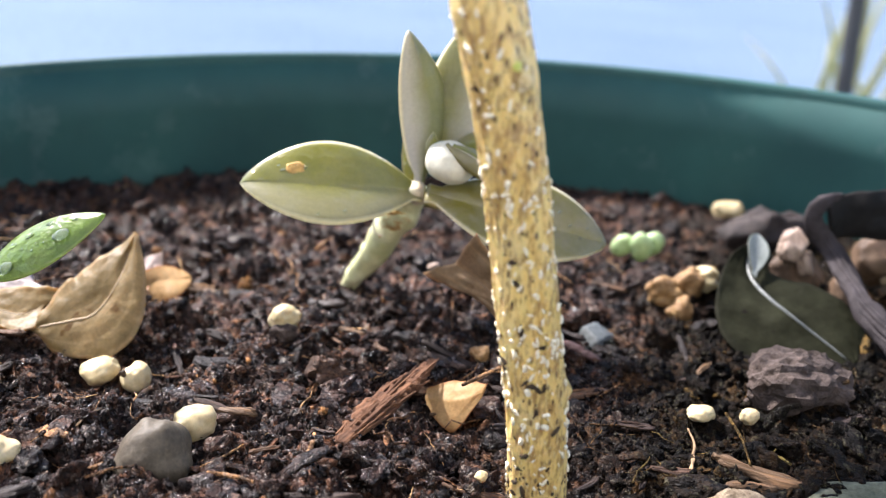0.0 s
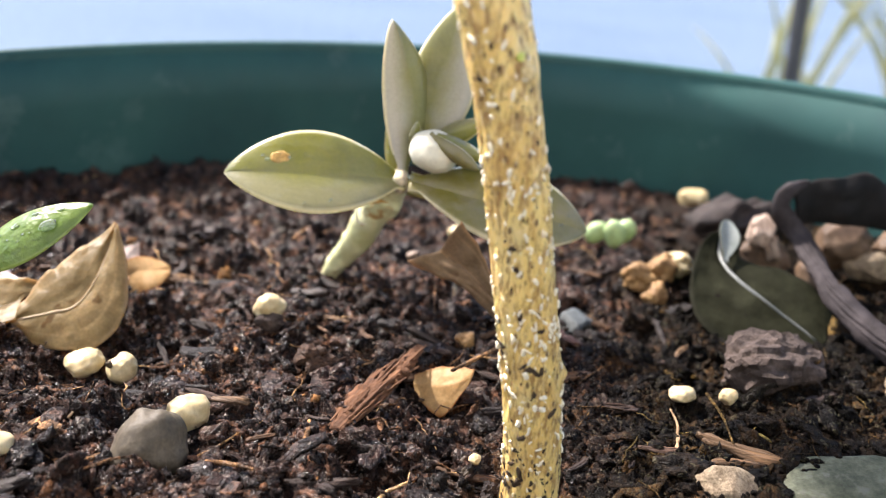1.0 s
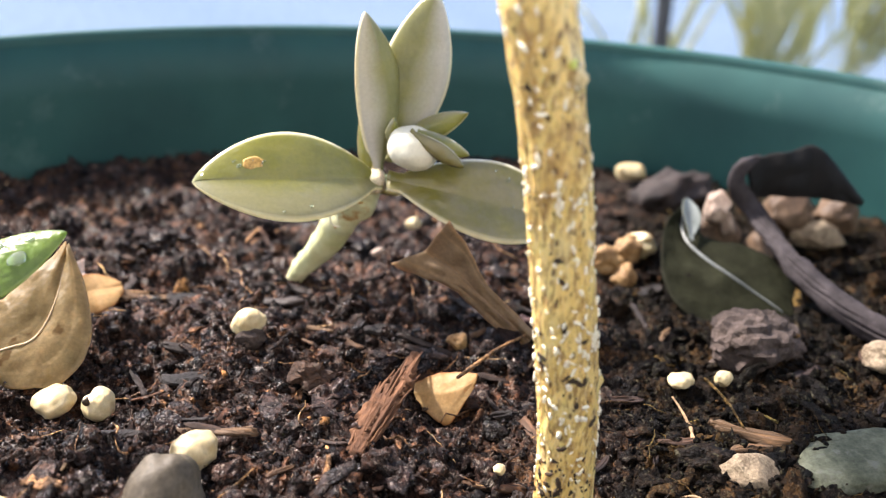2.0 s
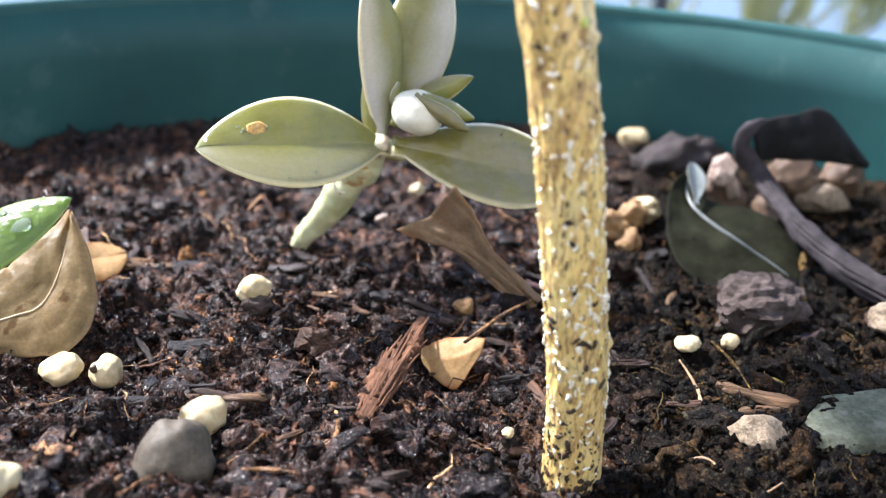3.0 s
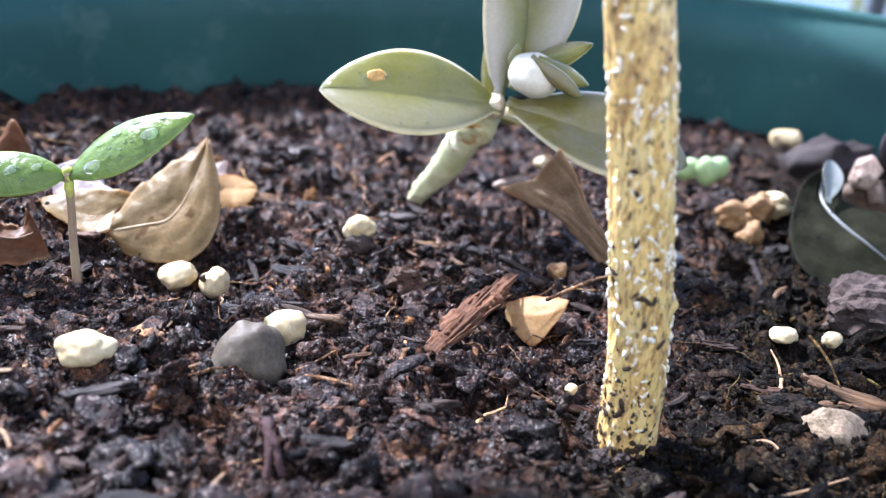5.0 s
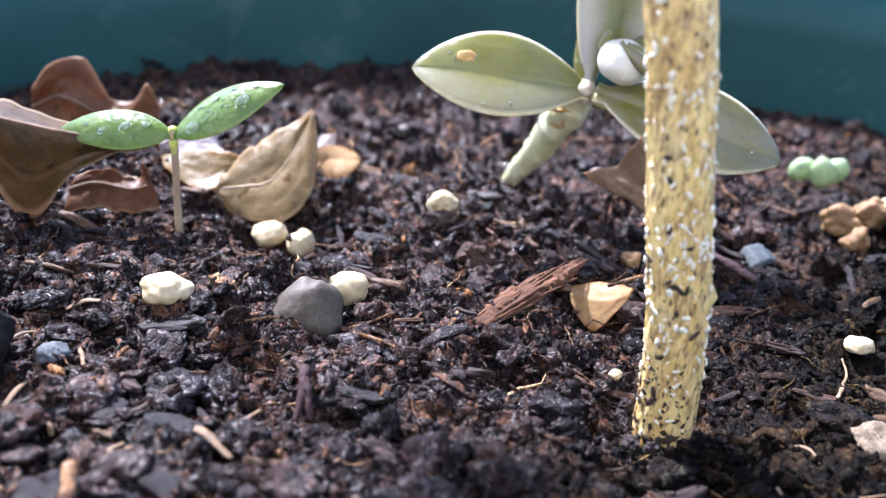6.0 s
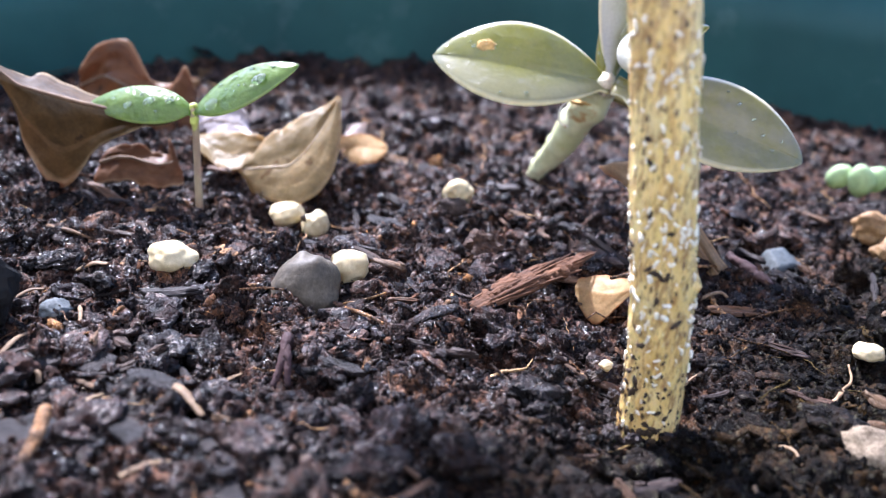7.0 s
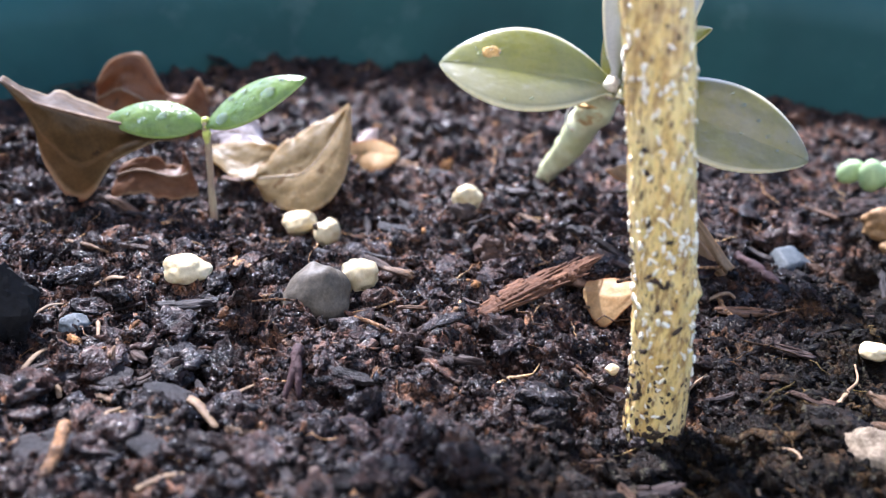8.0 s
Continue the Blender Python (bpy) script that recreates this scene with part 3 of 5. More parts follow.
def blade(name, base, tip, normal, width, half_thick, mat, parent, bend=0.0, cup=0.0, widest=0.5, keel=0.0, keel_at=0.0, blunt=0.75, sway=0.0, shelf=0.0, low=1, label=""):
    """A fleshy or thin leaf from base to tip whose face looks along normal. bend: sag of its middle along the normal; cup: how far its edges stand forward; shelf: how far the half on the side low (1 or -1) of a crease along the leaf stands forward."""
    base, tip, n = Vector(base), Vector(tip), Vector(normal).normalized()
    along = tip - base
    length = along.length
    a = along.normalized()
    n = (n - a * n.dot(a)).normalized()
    s = a.cross(n)
    u, v = np.linspace(0, 1, 44), np.linspace(-1, 1, 25)
    k = math.log(0.5) / math.log(widest)
    w = np.maximum(np.sin(np.pi * np.clip(u, 0, 1) ** k), 0) ** blunt
    w = np.maximum(w, np.interp(u, [0, 0.12, 0.3, 1], [0.26, 0.2, 0, 0])) * width / 2
    U, V = np.meshgrid(u, v, indexing="ij")
    W = w[:, None]
    lift = bend * 4 * U * (1 - U) + cup * V ** 2 * (W / (width / 2))
    fold = np.clip((low * V - 0.02) / 0.98, 0, 1)
    lift = lift + shelf * (np.sqrt(fold * fold + 0.02) - 0.1414) * (W / (width / 2)) ** 0.8
    side = V * W + sway * np.sin(np.pi * U)
    A, N, S, B = (np.array(q) for q in (a, n, s, base))
    grid = B + (U * length)[..., None] * A + lift[..., None] * N + side[..., None] * S
    shape = np.sqrt(np.maximum(1 - V ** 2, 0.0)) * 0.75 + 0.25 * np.maximum(1 - abs(V - keel_at) * 1.2, 0) * (1 + keel)
    t = half_thick * shape * np.sqrt(W / (width / 2) + 0.02) + 0.00008
    ob = part(name, sheet(name, grid, t), mat, parent, label)
    out = -np.cross(np.gradient(grid, axis=0), np.gradient(grid, axis=1))
    out /= np.maximum(np.linalg.norm(out, axis=2, keepdims=True), 1e-12)
    BLADES[ob.name] = (grid + out * t[..., None], out)
    return ob


def dry_leaf(name, mid, low, high, mat, label, bulge=0.0, ripple=0.0006, thick=0.00016, seed=1, out=(0, -1, 0.2), mid_u=40, edge_wave=0.0006, fold=0.0, category="dry leaf", rib_mat=None, rib_r=0.00045):
    """A curled dead leaf: a midrib and two edges, each through a few control points."""
    u, v = np.linspace(0, 1, mid_u), np.linspace(-1, 1, 31)
    m, lo, hi = (curve_at(c, u) for c in (mid, low, high))
    V = v[None, :, None]
    grid = np.where(V < 0, m[:, None] + (lo - m)[:, None] * -V, m[:, None] + (hi - m)[:, None] * V)
    o = np.array(Vector(out).normalized())
    U2, V2 = np.meshgrid(u, v, indexing="ij")
    wave = ripple * lattice(U2 * 3 + seed * 9.3, V2 * 1.5 + seed, seed + 40) + 0.35 * ripple * lattice(U2 * 11, V2 * 4, seed + 44)
    wave = wave + fold * (np.abs((V2 * 2.6 + 0.35 * np.sin(U2 * 3)) % 2 - 1) - 0.5) * np.sin(np.pi * U2) * (1 - V2 ** 4)
    grid = grid + ((bulge * np.abs(np.sin(np.pi * V2)) + wave)[..., None]) * o
    edge = edge_wave * lattice(U2 * 14 + seed, V2 * 0 + seed, seed + 50) * V2 ** 4
    grid[..., 2] += edge
    if category == "petal":
        return tagged(part(name, sheet(name, grid, thick), mat), label, category)
    leaf = thing(name, mid[0], label, category)
    foot = np.array(mid[0])
    part("blade", sheet("blade", grid - foot, thick), mat, leaf)
    rib = grid[:, 15] - foot + o * 0.0002
    part("midrib", tube("midrib", rib[::4], [rib_r, rib_r * 0.9, rib_r * 0.45], 8, 30, 0.1, seed), rib_mat or (M_RIB if mat == M_DRY else M_RIB_DARK), leaf, "raised midrib")
    return leaf



# ---- surroundings ----
bm = bmesh.new()
bmesh.ops.create_grid(bm, x_segments=8, y_segments=8, size=400)
ground = part("ground", bm, M_GROUND)
ground.location = (0, 0, -0.30)
tagged(ground, "pale blue painted terrace floor in bright light", "ground", kind="structure")

# Unseen wall added behind the camera to bounce warm fill onto the front.
bm = bmesh.new()
bmesh.ops.create_cube(bm, size=1)
fill_wall = part("fill_wall", bm, M_WALL)
fill_wall.matrix_world = pose(0, -1.05, 0.95) @ Matrix.Diagonal((6, 0.2, 2.5, 1))
tagged(fill_wall, "plain warm white wall added out of view as a fill reflector", "wall", kind="structure")

# ---- planter ----
POT_R, POT_Y, POT_Z = 0.222, 0.115, 0.0390
POT_TURN = (math.degrees(math.atan(0.0257)), -math.degrees(math.atan(0.0184)), 0)


def lathe(name, profile, sides=200):
    ang = np.arange(sides) / sides * 2 * np.pi
    p = np.asarray(profile)
    verts = np.stack([p[:, None, 0] * np.cos(ang), p[:, None, 0] * np.sin(ang), np.broadcast_to(p[:, None, 1], (len(p), sides))], -1).reshape(-1, 3)
    idx = np.arange(len(p) * sides).reshape(len(p), sides)
    nx = np.roll(idx, -1, axis=1)
    return mesh_from(name, verts, np.stack([idx[:-1].ravel(), nx[:-1].ravel(), nx[1:].ravel(), idx[1:].ravel()], 1))


planter = thing("planter", (0, POT_Y, POT_Z), "round dark green plastic plant pot filled with soil", "plant pot")
part("wall", lathe("wall", [(0.185, -0.30), (0.190, -0.305), (0.2238, -0.0042), (0.2238, -0.0034), (0.2216, -0.0034), (0.2203, -0.0200), (0.2185, -0.0400), (0.2165, -0.0600), (0.1800, -0.295), (0.002, -0.295), (0.002, -0.305), (0.188, -0.305)]), M_POT, planter)
part("rim", lathe("rim", [(0.2216, -0.0035), (0.2219, -0.0012), (0.2226, -0.0002), (0.2236, 0.0), (0.2256, -0.0002), (0.2264, -0.001), (0.2266, -0.009), (0.2255, -0.0100), (0.2240, -0.0100), (0.2238, -0.0035), (0.2216, -0.0035)]), M_POT, planter, "rolled green plastic rim")
planter.matrix_world = pose(0, POT_Y, POT_Z, *POT_TURN)

# ---- soil ----
SOIL_R = 0.2176
xs = np.concatenate([np.arange(-0.218, -0.13, 0.0011), np.arange(-0.13, 0.11, 0.00055), np.arange(0.11, 0.2185, 0.0011)])
ys = np.concatenate([np.arange(-0.104, 0.06, 0.004), np.arange(0.06, 0.19, 0.0005), np.arange(0.19, 0.334, 0.0010)])
gx, gy = np.meshgrid(xs, ys, indexing="ij")
rad = np.hypot(gx, gy - POT_Y)
pull = np.minimum(1, SOIL_R / np.maximum(rad, 1e-9))
keep = rad < SOIL_R + 0.003
px, py = gx * pull, (gy - POT_Y) * pull + POT_Y
pz = soil_height(px, py)
idx = np.arange(gx.size).reshape(gx.shape)
ok = keep[:-1, :-1] & keep[1:, :-1] & keep[1:, 1:] & keep[:-1, 1:]
quads = np.stack([idx[:-1, :-1][ok], idx[1:, :-1][ok], idx[1:, 1:][ok], idx[:-1, 1:][ok]], 1)
soil = part("soil", mesh_from("soil", np.stack([px, py, pz], -1).reshape(-1, 3), quads), M_SOIL)
tagged(soil, "damp dark brown crumbly potting soil filling the pot", "soil", kind="structure")

rng = np.random.RandomState(4)


def random_turns(n, flat=1.0):
    """Random rotation matrices; flat under 1 keeps the pieces nearer to lying down."""
    a, b, c = rng.uniform(0, 2 * np.pi, n), rng.normal(0, 1, n) * flat, rng.normal(0, 1, n) * flat
    ca, sa, cb, sb, cc, sc = np.cos(a), np.sin(a), np.cos(b), np.sin(b), np.cos(c), np.sin(c)
    z, o = np.zeros(n), np.ones(n)
    rz = np.stack([ca, -sa, z, sa, ca, z, z, z, o], 1).reshape(-1, 3, 3)
    ry = np.stack([cb, z, sb, z, o, z, -sb, z, cb], 1).reshape(-1, 3, 3)
    rx = np.stack([o, z, z, z, cc, -sc, z, sc, cc], 1).reshape(-1, 3, 3)
    return rz @ ry @ rx


CLEAR = [(-0.0995, 0.1010, 0.0080), (-0.0530, 0.1320, 0.0085), (-0.0768, 0.1715, 0.0055), (-0.0682, 0.1690, 0.0050), (-0.0488, 0.1450, 0.0050), (-0.0797, 0.1300, 0.0060), (-0.0395, 0.1870, 0.0045), (0.0502, 0.1590, 0.0050), (0.0600, 0.1590, 0.0035), (0.0475, 0.1270, 0.0070), (0.0345, 0.1800, 0.0060), (-0.0880, 0.1085, 0.0045), (-0.0030, 0.1560, 0.0090), (-0.0130, 0.1560, 0.0080), (-0.0930, 0.1575, 0.0040), (-0.0445, 0.1120, 0.0050), (-0.0850, 0.1770, 0.0130), (0.0780, 0.1330, 0.0140)]


def spots(n, y0, y1, near=1.0, clear=False):
    """Places on the soil, denser towards y0."""
    out = np.zeros((0, 2))
    while len(out) < n:
        y = y0 + (y1 - y0) * rng.uniform(0, 1, n) ** near
        x = rng.uniform(-0.215, 0.215, n)
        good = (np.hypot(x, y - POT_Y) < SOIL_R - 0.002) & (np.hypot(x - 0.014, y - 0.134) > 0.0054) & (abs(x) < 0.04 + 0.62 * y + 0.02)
        for cx, cy, r in CLEAR if clear else ():
            good &= np.hypot(x - cx, y - cy) > r
        out = np.concatenate([out, np.stack([x, y], 1)[good]])
    return out[:n]


def rugged(level, seed, lump, freq, jag):
    """A crumb with broken faces."""
    v, f = lumpy(level, (1, 1, 0.8), seed, lump, freq, 0.35)
    return v * (1 + np.random.RandomState(seed).normal(0, jag, (len(v), 1))), f


def scatter(name, shapes, n, sizes, y0, y1, mat, label, sink=0.3, flat=1.0, stretch=(0.6, 1.4), near=1.0, smooth=True, clear=False):
    """Many loose pieces on the soil as one mesh; shapes: a few unit shapes to choose from."""
    at = spots(n, y0, y1, near, clear)
    z = soil_height(at[:, 0], at[:, 1])
    turn = random_turns(n, flat)
    scale = sizes[:, None] * rng.uniform(*stretch, (n, 3))
    pick = rng.randint(0, len(shapes), n)
    vs, fs, count = [], [], 0
    for k, (v, f) in enumerate(shapes):
        m = np.where(pick == k)[0]
        w = np.einsum("nij,nvj->nvi", turn[m], v[None] * scale[m][:, None])
        w += np.stack([at[m, 0], at[m, 1], z[m] + sizes[m] * (0.5 - sink)], 1)[:, None]
        vs.append(w.reshape(-1, 3))
        fs.append((f[None] + (np.arange(len(m)) * len(v))[:, None, None]).reshape(-1, f.shape[1]) + count)
        count += len(m) * len(v)
    ob = part(name, mesh_from(name, np.concatenate(vs), np.concatenate(fs), smooth=smooth), mat)
    return tagged(ob, label, name.replace("_", " "), kind="stuff")


clod_shapes = [rugged(3, k, 1.0, 2.1, 0.05) for k in range(10)]
crumb_shapes = [rugged(2, k, 0.9, 2.0, 0.10) for k in range(20, 34)]
grit_shapes = [rugged(1, k, 0.7, 1.5, 0.14) for k in range(40, 50)]
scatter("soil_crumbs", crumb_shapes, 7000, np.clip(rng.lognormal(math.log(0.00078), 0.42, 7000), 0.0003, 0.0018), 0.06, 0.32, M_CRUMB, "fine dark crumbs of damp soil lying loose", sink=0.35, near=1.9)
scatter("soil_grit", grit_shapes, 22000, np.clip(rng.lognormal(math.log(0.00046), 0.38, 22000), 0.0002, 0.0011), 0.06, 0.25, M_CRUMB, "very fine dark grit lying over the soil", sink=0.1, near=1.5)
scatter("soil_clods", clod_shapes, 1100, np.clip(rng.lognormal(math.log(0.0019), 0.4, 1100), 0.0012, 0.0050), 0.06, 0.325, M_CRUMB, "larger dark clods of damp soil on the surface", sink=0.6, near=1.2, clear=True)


def chip_shape(seed, length=1.0, width=0.35, thick=0.12):
    r = np.random.RandomState(seed)
    u = np.linspace(-1, 1, 6)
    w = width * (1 - 0.5 * np.abs(u) ** 3) * r.uniform(0.35, 1.2, 6)
    side = r.normal(0, 0.09, 6)
    lift = r.normal(0, 0.05, 6)
    v = np.stack([np.stack([u * length, side + s * w, lift + t * thick * r.uniform(0.6, 1.2, 6)], 1) for s, t in ((-1, -1), (1, -1), (1, 1), (-1, 1))], 1).reshape(-1, 3)
    f = [[i * 4 + k, i * 4 + (k + 1) % 4, i * 4 + 4 + (k + 1) % 4, i * 4 + 4 + k] for i in range(5) for k in range(4)]
    return v, np.array(f + [[0, 3, 2, 1], [20, 21, 22, 23]])


chips = [chip_shape(s, 1.0, 0.26, 0.06) for s in range(10)]
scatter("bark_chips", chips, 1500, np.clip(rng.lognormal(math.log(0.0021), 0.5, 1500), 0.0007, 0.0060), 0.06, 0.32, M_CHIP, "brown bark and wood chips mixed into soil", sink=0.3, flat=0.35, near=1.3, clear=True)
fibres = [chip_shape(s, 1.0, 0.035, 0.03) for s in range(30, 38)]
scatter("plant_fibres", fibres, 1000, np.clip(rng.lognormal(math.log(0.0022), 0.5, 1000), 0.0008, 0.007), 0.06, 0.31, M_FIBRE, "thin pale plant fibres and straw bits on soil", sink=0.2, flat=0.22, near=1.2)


# ---- the woody stem ----
STEM = [(0.0154, -0.016), (0.0153, -0.004), (0.0147, 0.006), (0.0135, 0.0173), (0.01, 0.0377), (0.0067, 0.056), (0.0045, 0.066), (0.0006, 0.081), (-0.0049, 0.101), (-0.0104, 0.125), (-0.0136, 0.15), (-0.0156, 0.185)]
STEM_Y = 0.1338
stem_zs = np.array([z for _, z in STEM])
stem_xs = np.array([x for x, _ in STEM])


def stem_mid(z):
    zz = np.asarray(z, float)
    lo = np.interp(zz - 0.004, stem_zs, stem_xs)
    return (lo + np.interp(zz, stem_zs, stem_xs) + np.interp(zz + 0.004, stem_zs, stem_xs)) / 3


def stem_radius(a, z):
    """Radius at the angle a (0 looks along -y, rising towards +x) and height z."""
    r = 0.00505 + 0.0003 * np.clip((z - 0.05) / 0.03, 0, 1) + 0.0002 * np.exp(-((z + 0.008) / 0.004) ** 2)
    r = r + 0.00022 * lattice(a * 1.3 + 5, z / 0.011, 61) + 0.00022 * lattice(a * 5, z / 0.004, 62) + 0.0001 * lattice(a * 14, z / 0.0016, 63)
    for ca, cz, wa, wz, h in ((1.45, 0.0215, 0.22, 0.0013, 0.0008), (0.75, 0.0730, 0.28, 0.0018, 0.0005), (-0.45, 0.053, 0.35, 0.0016, -0.0003), (-0.1, 0.0236, 1.2, 0.0007, 0.0002)):
        r = r + h * np.exp(-((a - ca) / wa) ** 2 - ((z - cz) / wz) ** 2)
    return r


def on_stem(a, z, out=0.0):
    r = stem_radius(np.asarray(a, float), np.asarray(z, float)) + out
    return np.stack([stem_mid(z) + r * np.sin(a), STEM_Y - r * np.cos(a), np.asarray(z, float) + 0 * r], -1)


plant = thing("woody_plant", (0.015, STEM_Y, -0.01), "upright pale yellow woody plant stem speckled with white flecks", "plant stem")
za, aa = np.linspace(-0.016, 0.185, 500), np.arange(120) / 120 * 2 * np.pi - np.pi
Z, A = np.meshgrid(za, aa, indexing="ij")
v = on_stem(A, Z).reshape(-1, 3) - np.array(plant.location)
idx = np.arange(Z.size).reshape(Z.shape)
nx = np.roll(idx, -1, axis=1)
part("stem", mesh_from("stem", v, np.stack([idx[:-1].ravel(), nx[:-1].ravel(), nx[1:].ravel(), idx[1:].ravel()], 1)), M_BARK, plant)


def lie_on_stem(ob, a, z, spin, out):
    p = Vector(on_stem(a, z, out)) - plant.location
    n = Vector((math.sin(a), -math.cos(a), 0.1)).normalized()
    up = (Vector((-0.2, 0, 1)) - n * n.z).normalized()
    m = Matrix((n.cross(up), up, n)).transposed().to_4x4()
    ob.matrix_basis = Matrix.Translation(p) @ m @ pose(0, 0, 0, 0, 0, spin) @ Matrix.Diagonal((*ob.scale, 1))


# Leaves added out of view, placed so that their shadows fall on the soil.
SHADE_LEAVES = [((-0.016, 0.134, 0.180), (-0.050, 0.258, 0.184), 0.034), ((-0.015, 0.134, 0.172), (-0.070, 0.268, 0.190), 0.030), ((-0.016, 0.133, 0.183), (-0.152, 0.176, 0.186), 0.036), ((-0.015, 0.133, 0.165), (-0.140, 0.198, 0.170), 0.034), ((-0.016, 0.133, 0.188), (-0.160, 0.212, 0.180), 0.032), ((-0.016, 0.133, 0.176), (-0.118, 0.150, 0.192), 0.036), ((-0.014, 0.134, 0.160), (-0.020, 0.226, 0.178), 0.030), ((-0.015, 0.133, 0.180), (0.060, 0.100, 0.200), 0.034), ((-0.015, 0.133, 0.170), (-0.050, 0.050, 0.196), 0.034)]
for foot, tip, width in SHADE_LEAVES:
    blade("leaf", Vector(foot) - plant.location, Vector(tip) - plant.location, (0.0, -0.1, 1.0), width, 0.0004, M_SHADE_LEAF, plant, bend=0.006, widest=0.62, blunt=0.9, label="unseen broad green leaf added to shade the soil")

fleck_meshes = []
for s in range(5):
    v, f = lumpy(2, (0.00022 + 0.00002 * s, 0.00074 - 0.00004 * s, 0.00024), 70 + s, 0.75, 1.7)
    fleck_meshes.append(mesh_from("white_fleck", v, f))
scab_meshes = []
for s in range(5):
    v, f = lumpy(2, (0.0005, 0.0004, 0.0003), 90 + s, 0.9, 1.8)
    scab_meshes.append(mesh_from("dark_scab", v, f))
for k in range(295):
    z = rng.choice([rng.uniform(-0.008, 0.085), rng.normal(0.030, 0.004), rng.normal(0.016, 0.009), rng.normal(0.05, 0.008)], p=[0.5, 0.2, 0.15, 0.15])
    a = rng.uniform(-2.1, 2.1)
    ob = part("white_fleck", fleck_meshes[k % 5], M_FLECK, plant)
    ob.scale = Vector((rng.uniform(0.8, 1.4), 1, 1)) * (0.5 + 0.75 * rng.uniform(0, 1) ** 1.2)
    lie_on_stem(ob, a, max(z, -0.009), rng.normal(0, 38), 0.00014)
MARKS = [(-0.42, 0.0448, 1.6), (-0.35, 0.0415, 1.5), (-0.32, 0.0335, 1.9), (0.55, 0.0157, 2.0), (-0.15, 0.0240, 1.7), (0.05, 0.0236, 1.5), (0.25, 0.0239, 1.6), (-0.35, 0.0244, 1.4), (-1.15, 0.0270, 2.0), (-1.2, 0.0255, 1.8), (-0.05, 0.0195, 1.4), (-0.5, 0.0105, 1.8), (-0.75, 0.0075, 1.7), (-0.55, 0.0035, 2.1), (-0.6, 0.0015, 1.9), (-0.9, 0.0045, 1.6), (-1.2, 0.0, 2.2), (-1.4, 0.003, 2.0), (0.3, 0.0085, 1.1), (0.35, 0.031, 1.4), (-0.9, 0.0705, 1.4), (-0.3, 0.0755, 1.2), (-0.15, 0.0725, 1.1), (1.5, 0.013, 1.8)]
for k, (a, z, s) in enumerate(MARKS):
    ob = part("dark_scab", scab_meshes[k % 5], M_SCAB, plant)
    ob.scale = (s * 1.05, s * 0.62, s * 0.5)
    lie_on_stem(ob, a, z, k * 47 % 180, 0.0)
for k in range(170):
    ob = part("dark_scab", scab_meshes[k % 5], M_SCAB, plant)
    ob.scale = Vector((rng.uniform(0.25, 0.7), rng.uniform(0.7, 1.5), 0.32)) * rng.uniform(0.3, 0.9)
    lie_on_stem(ob, rng.uniform(-2, 2), rng.uniform(-0.009, 0.085), rng.normal(0, 20), 0.0)

for k in range(190):
    ob = part("dirt_crumb", scab_meshes[k % 5], M_STONE_BROWN, plant)
    high = rng.uniform(0, 1) ** 2.2
    ob.scale = Vector((1.3, 1.1, 0.55)) * rng.uniform(0.4, 1.6 - 1.0 * high)
    lie_on_stem(ob, rng.uniform(-2.2, 2.2), -0.0095 + 0.016 * high, rng.uniform(0, 180), 0.0)

v, f = lumpy(3, (0.0013, 0.0011, 0.0009), 95, 0.5, 1.6)
scar = part("leaf_scar", mesh_from("leaf_scar", v, f), M_BARK_SCAR, plant, "pale knobbly leaf scar")
lie_on_stem(scar, 0.62, 0.0722, 10, 0.0002)
v, f = lumpy(2, (0.0008, 0.0007, 0.0003), 96, 0.4, 1.4)
green_patch = part("green_patch", mesh_from("green_patch", v, f), M_COLLAR, plant, "small green patch beside the scar")
lie_on_stem(green_patch, 0.45, 0.0742, 0, 0.0001)

# ---- the succulent ----
J = Vector((-0.0112, 0.2035, 0.0318))
succulent = thing("succulent", (-0.0275, 0.2195, 0.0), "grey-green succulent with thick pointed leaves on a leaning stalk", "succulent")


def local(parent, p):
    return tuple(Vector(p) - parent.location)


stalk = part("stalk", tube("stalk", [local(succulent, p) for p in ((-0.0290, 0.2235, -0.004), (-0.0268, 0.2205, 0.0020), (-0.0225, 0.2165, 0.0095), (-0.0180, 0.2125, 0.0180), (-0.0140, 0.2085, 0.0262), (-0.0118, 0.2070, 0.0310))], [0.0021, 0.0026, 0.0033, 0.0041, 0.0046, 0.0038], 24, 60, 0.14, 3), M_SUCC_STEM, succulent, "pale green stalk with brown leaf scars")
part("upper_stalk", tube("upper_stalk", [local(succulent, p) for p in ((-0.0122, 0.2085, 0.0295), (-0.0108, 0.2095, 0.0345), (-0.0085, 0.2100, 0.0400), (-0.0065, 0.2105, 0.0450))], [0.0024, 0.0019, 0.0016, 0.0014], 18, 24, 0.08, 4), M_NODE, succulent, "pinkish young stalk between the leaves")
for k, (p, size) in enumerate((((-0.0182, 0.2085, 0.0186), (0.0015, 0.0006, 0.0010)), ((-0.0228, 0.2138, 0.0098), (0.0012, 0.0006, 0.0007)), ((-0.0160, 0.2045, 0.0262), (0.0026, 0.0009, 0.0006)))):
    v, f = lumpy(3, size, 45 + k, 0.5, 1.3)
    part("leaf_scar", mesh_from("leaf_scar", v + np.array(local(succulent, p)), f), M_BLEMISH, stalk, "brown scar of a fallen leaf")
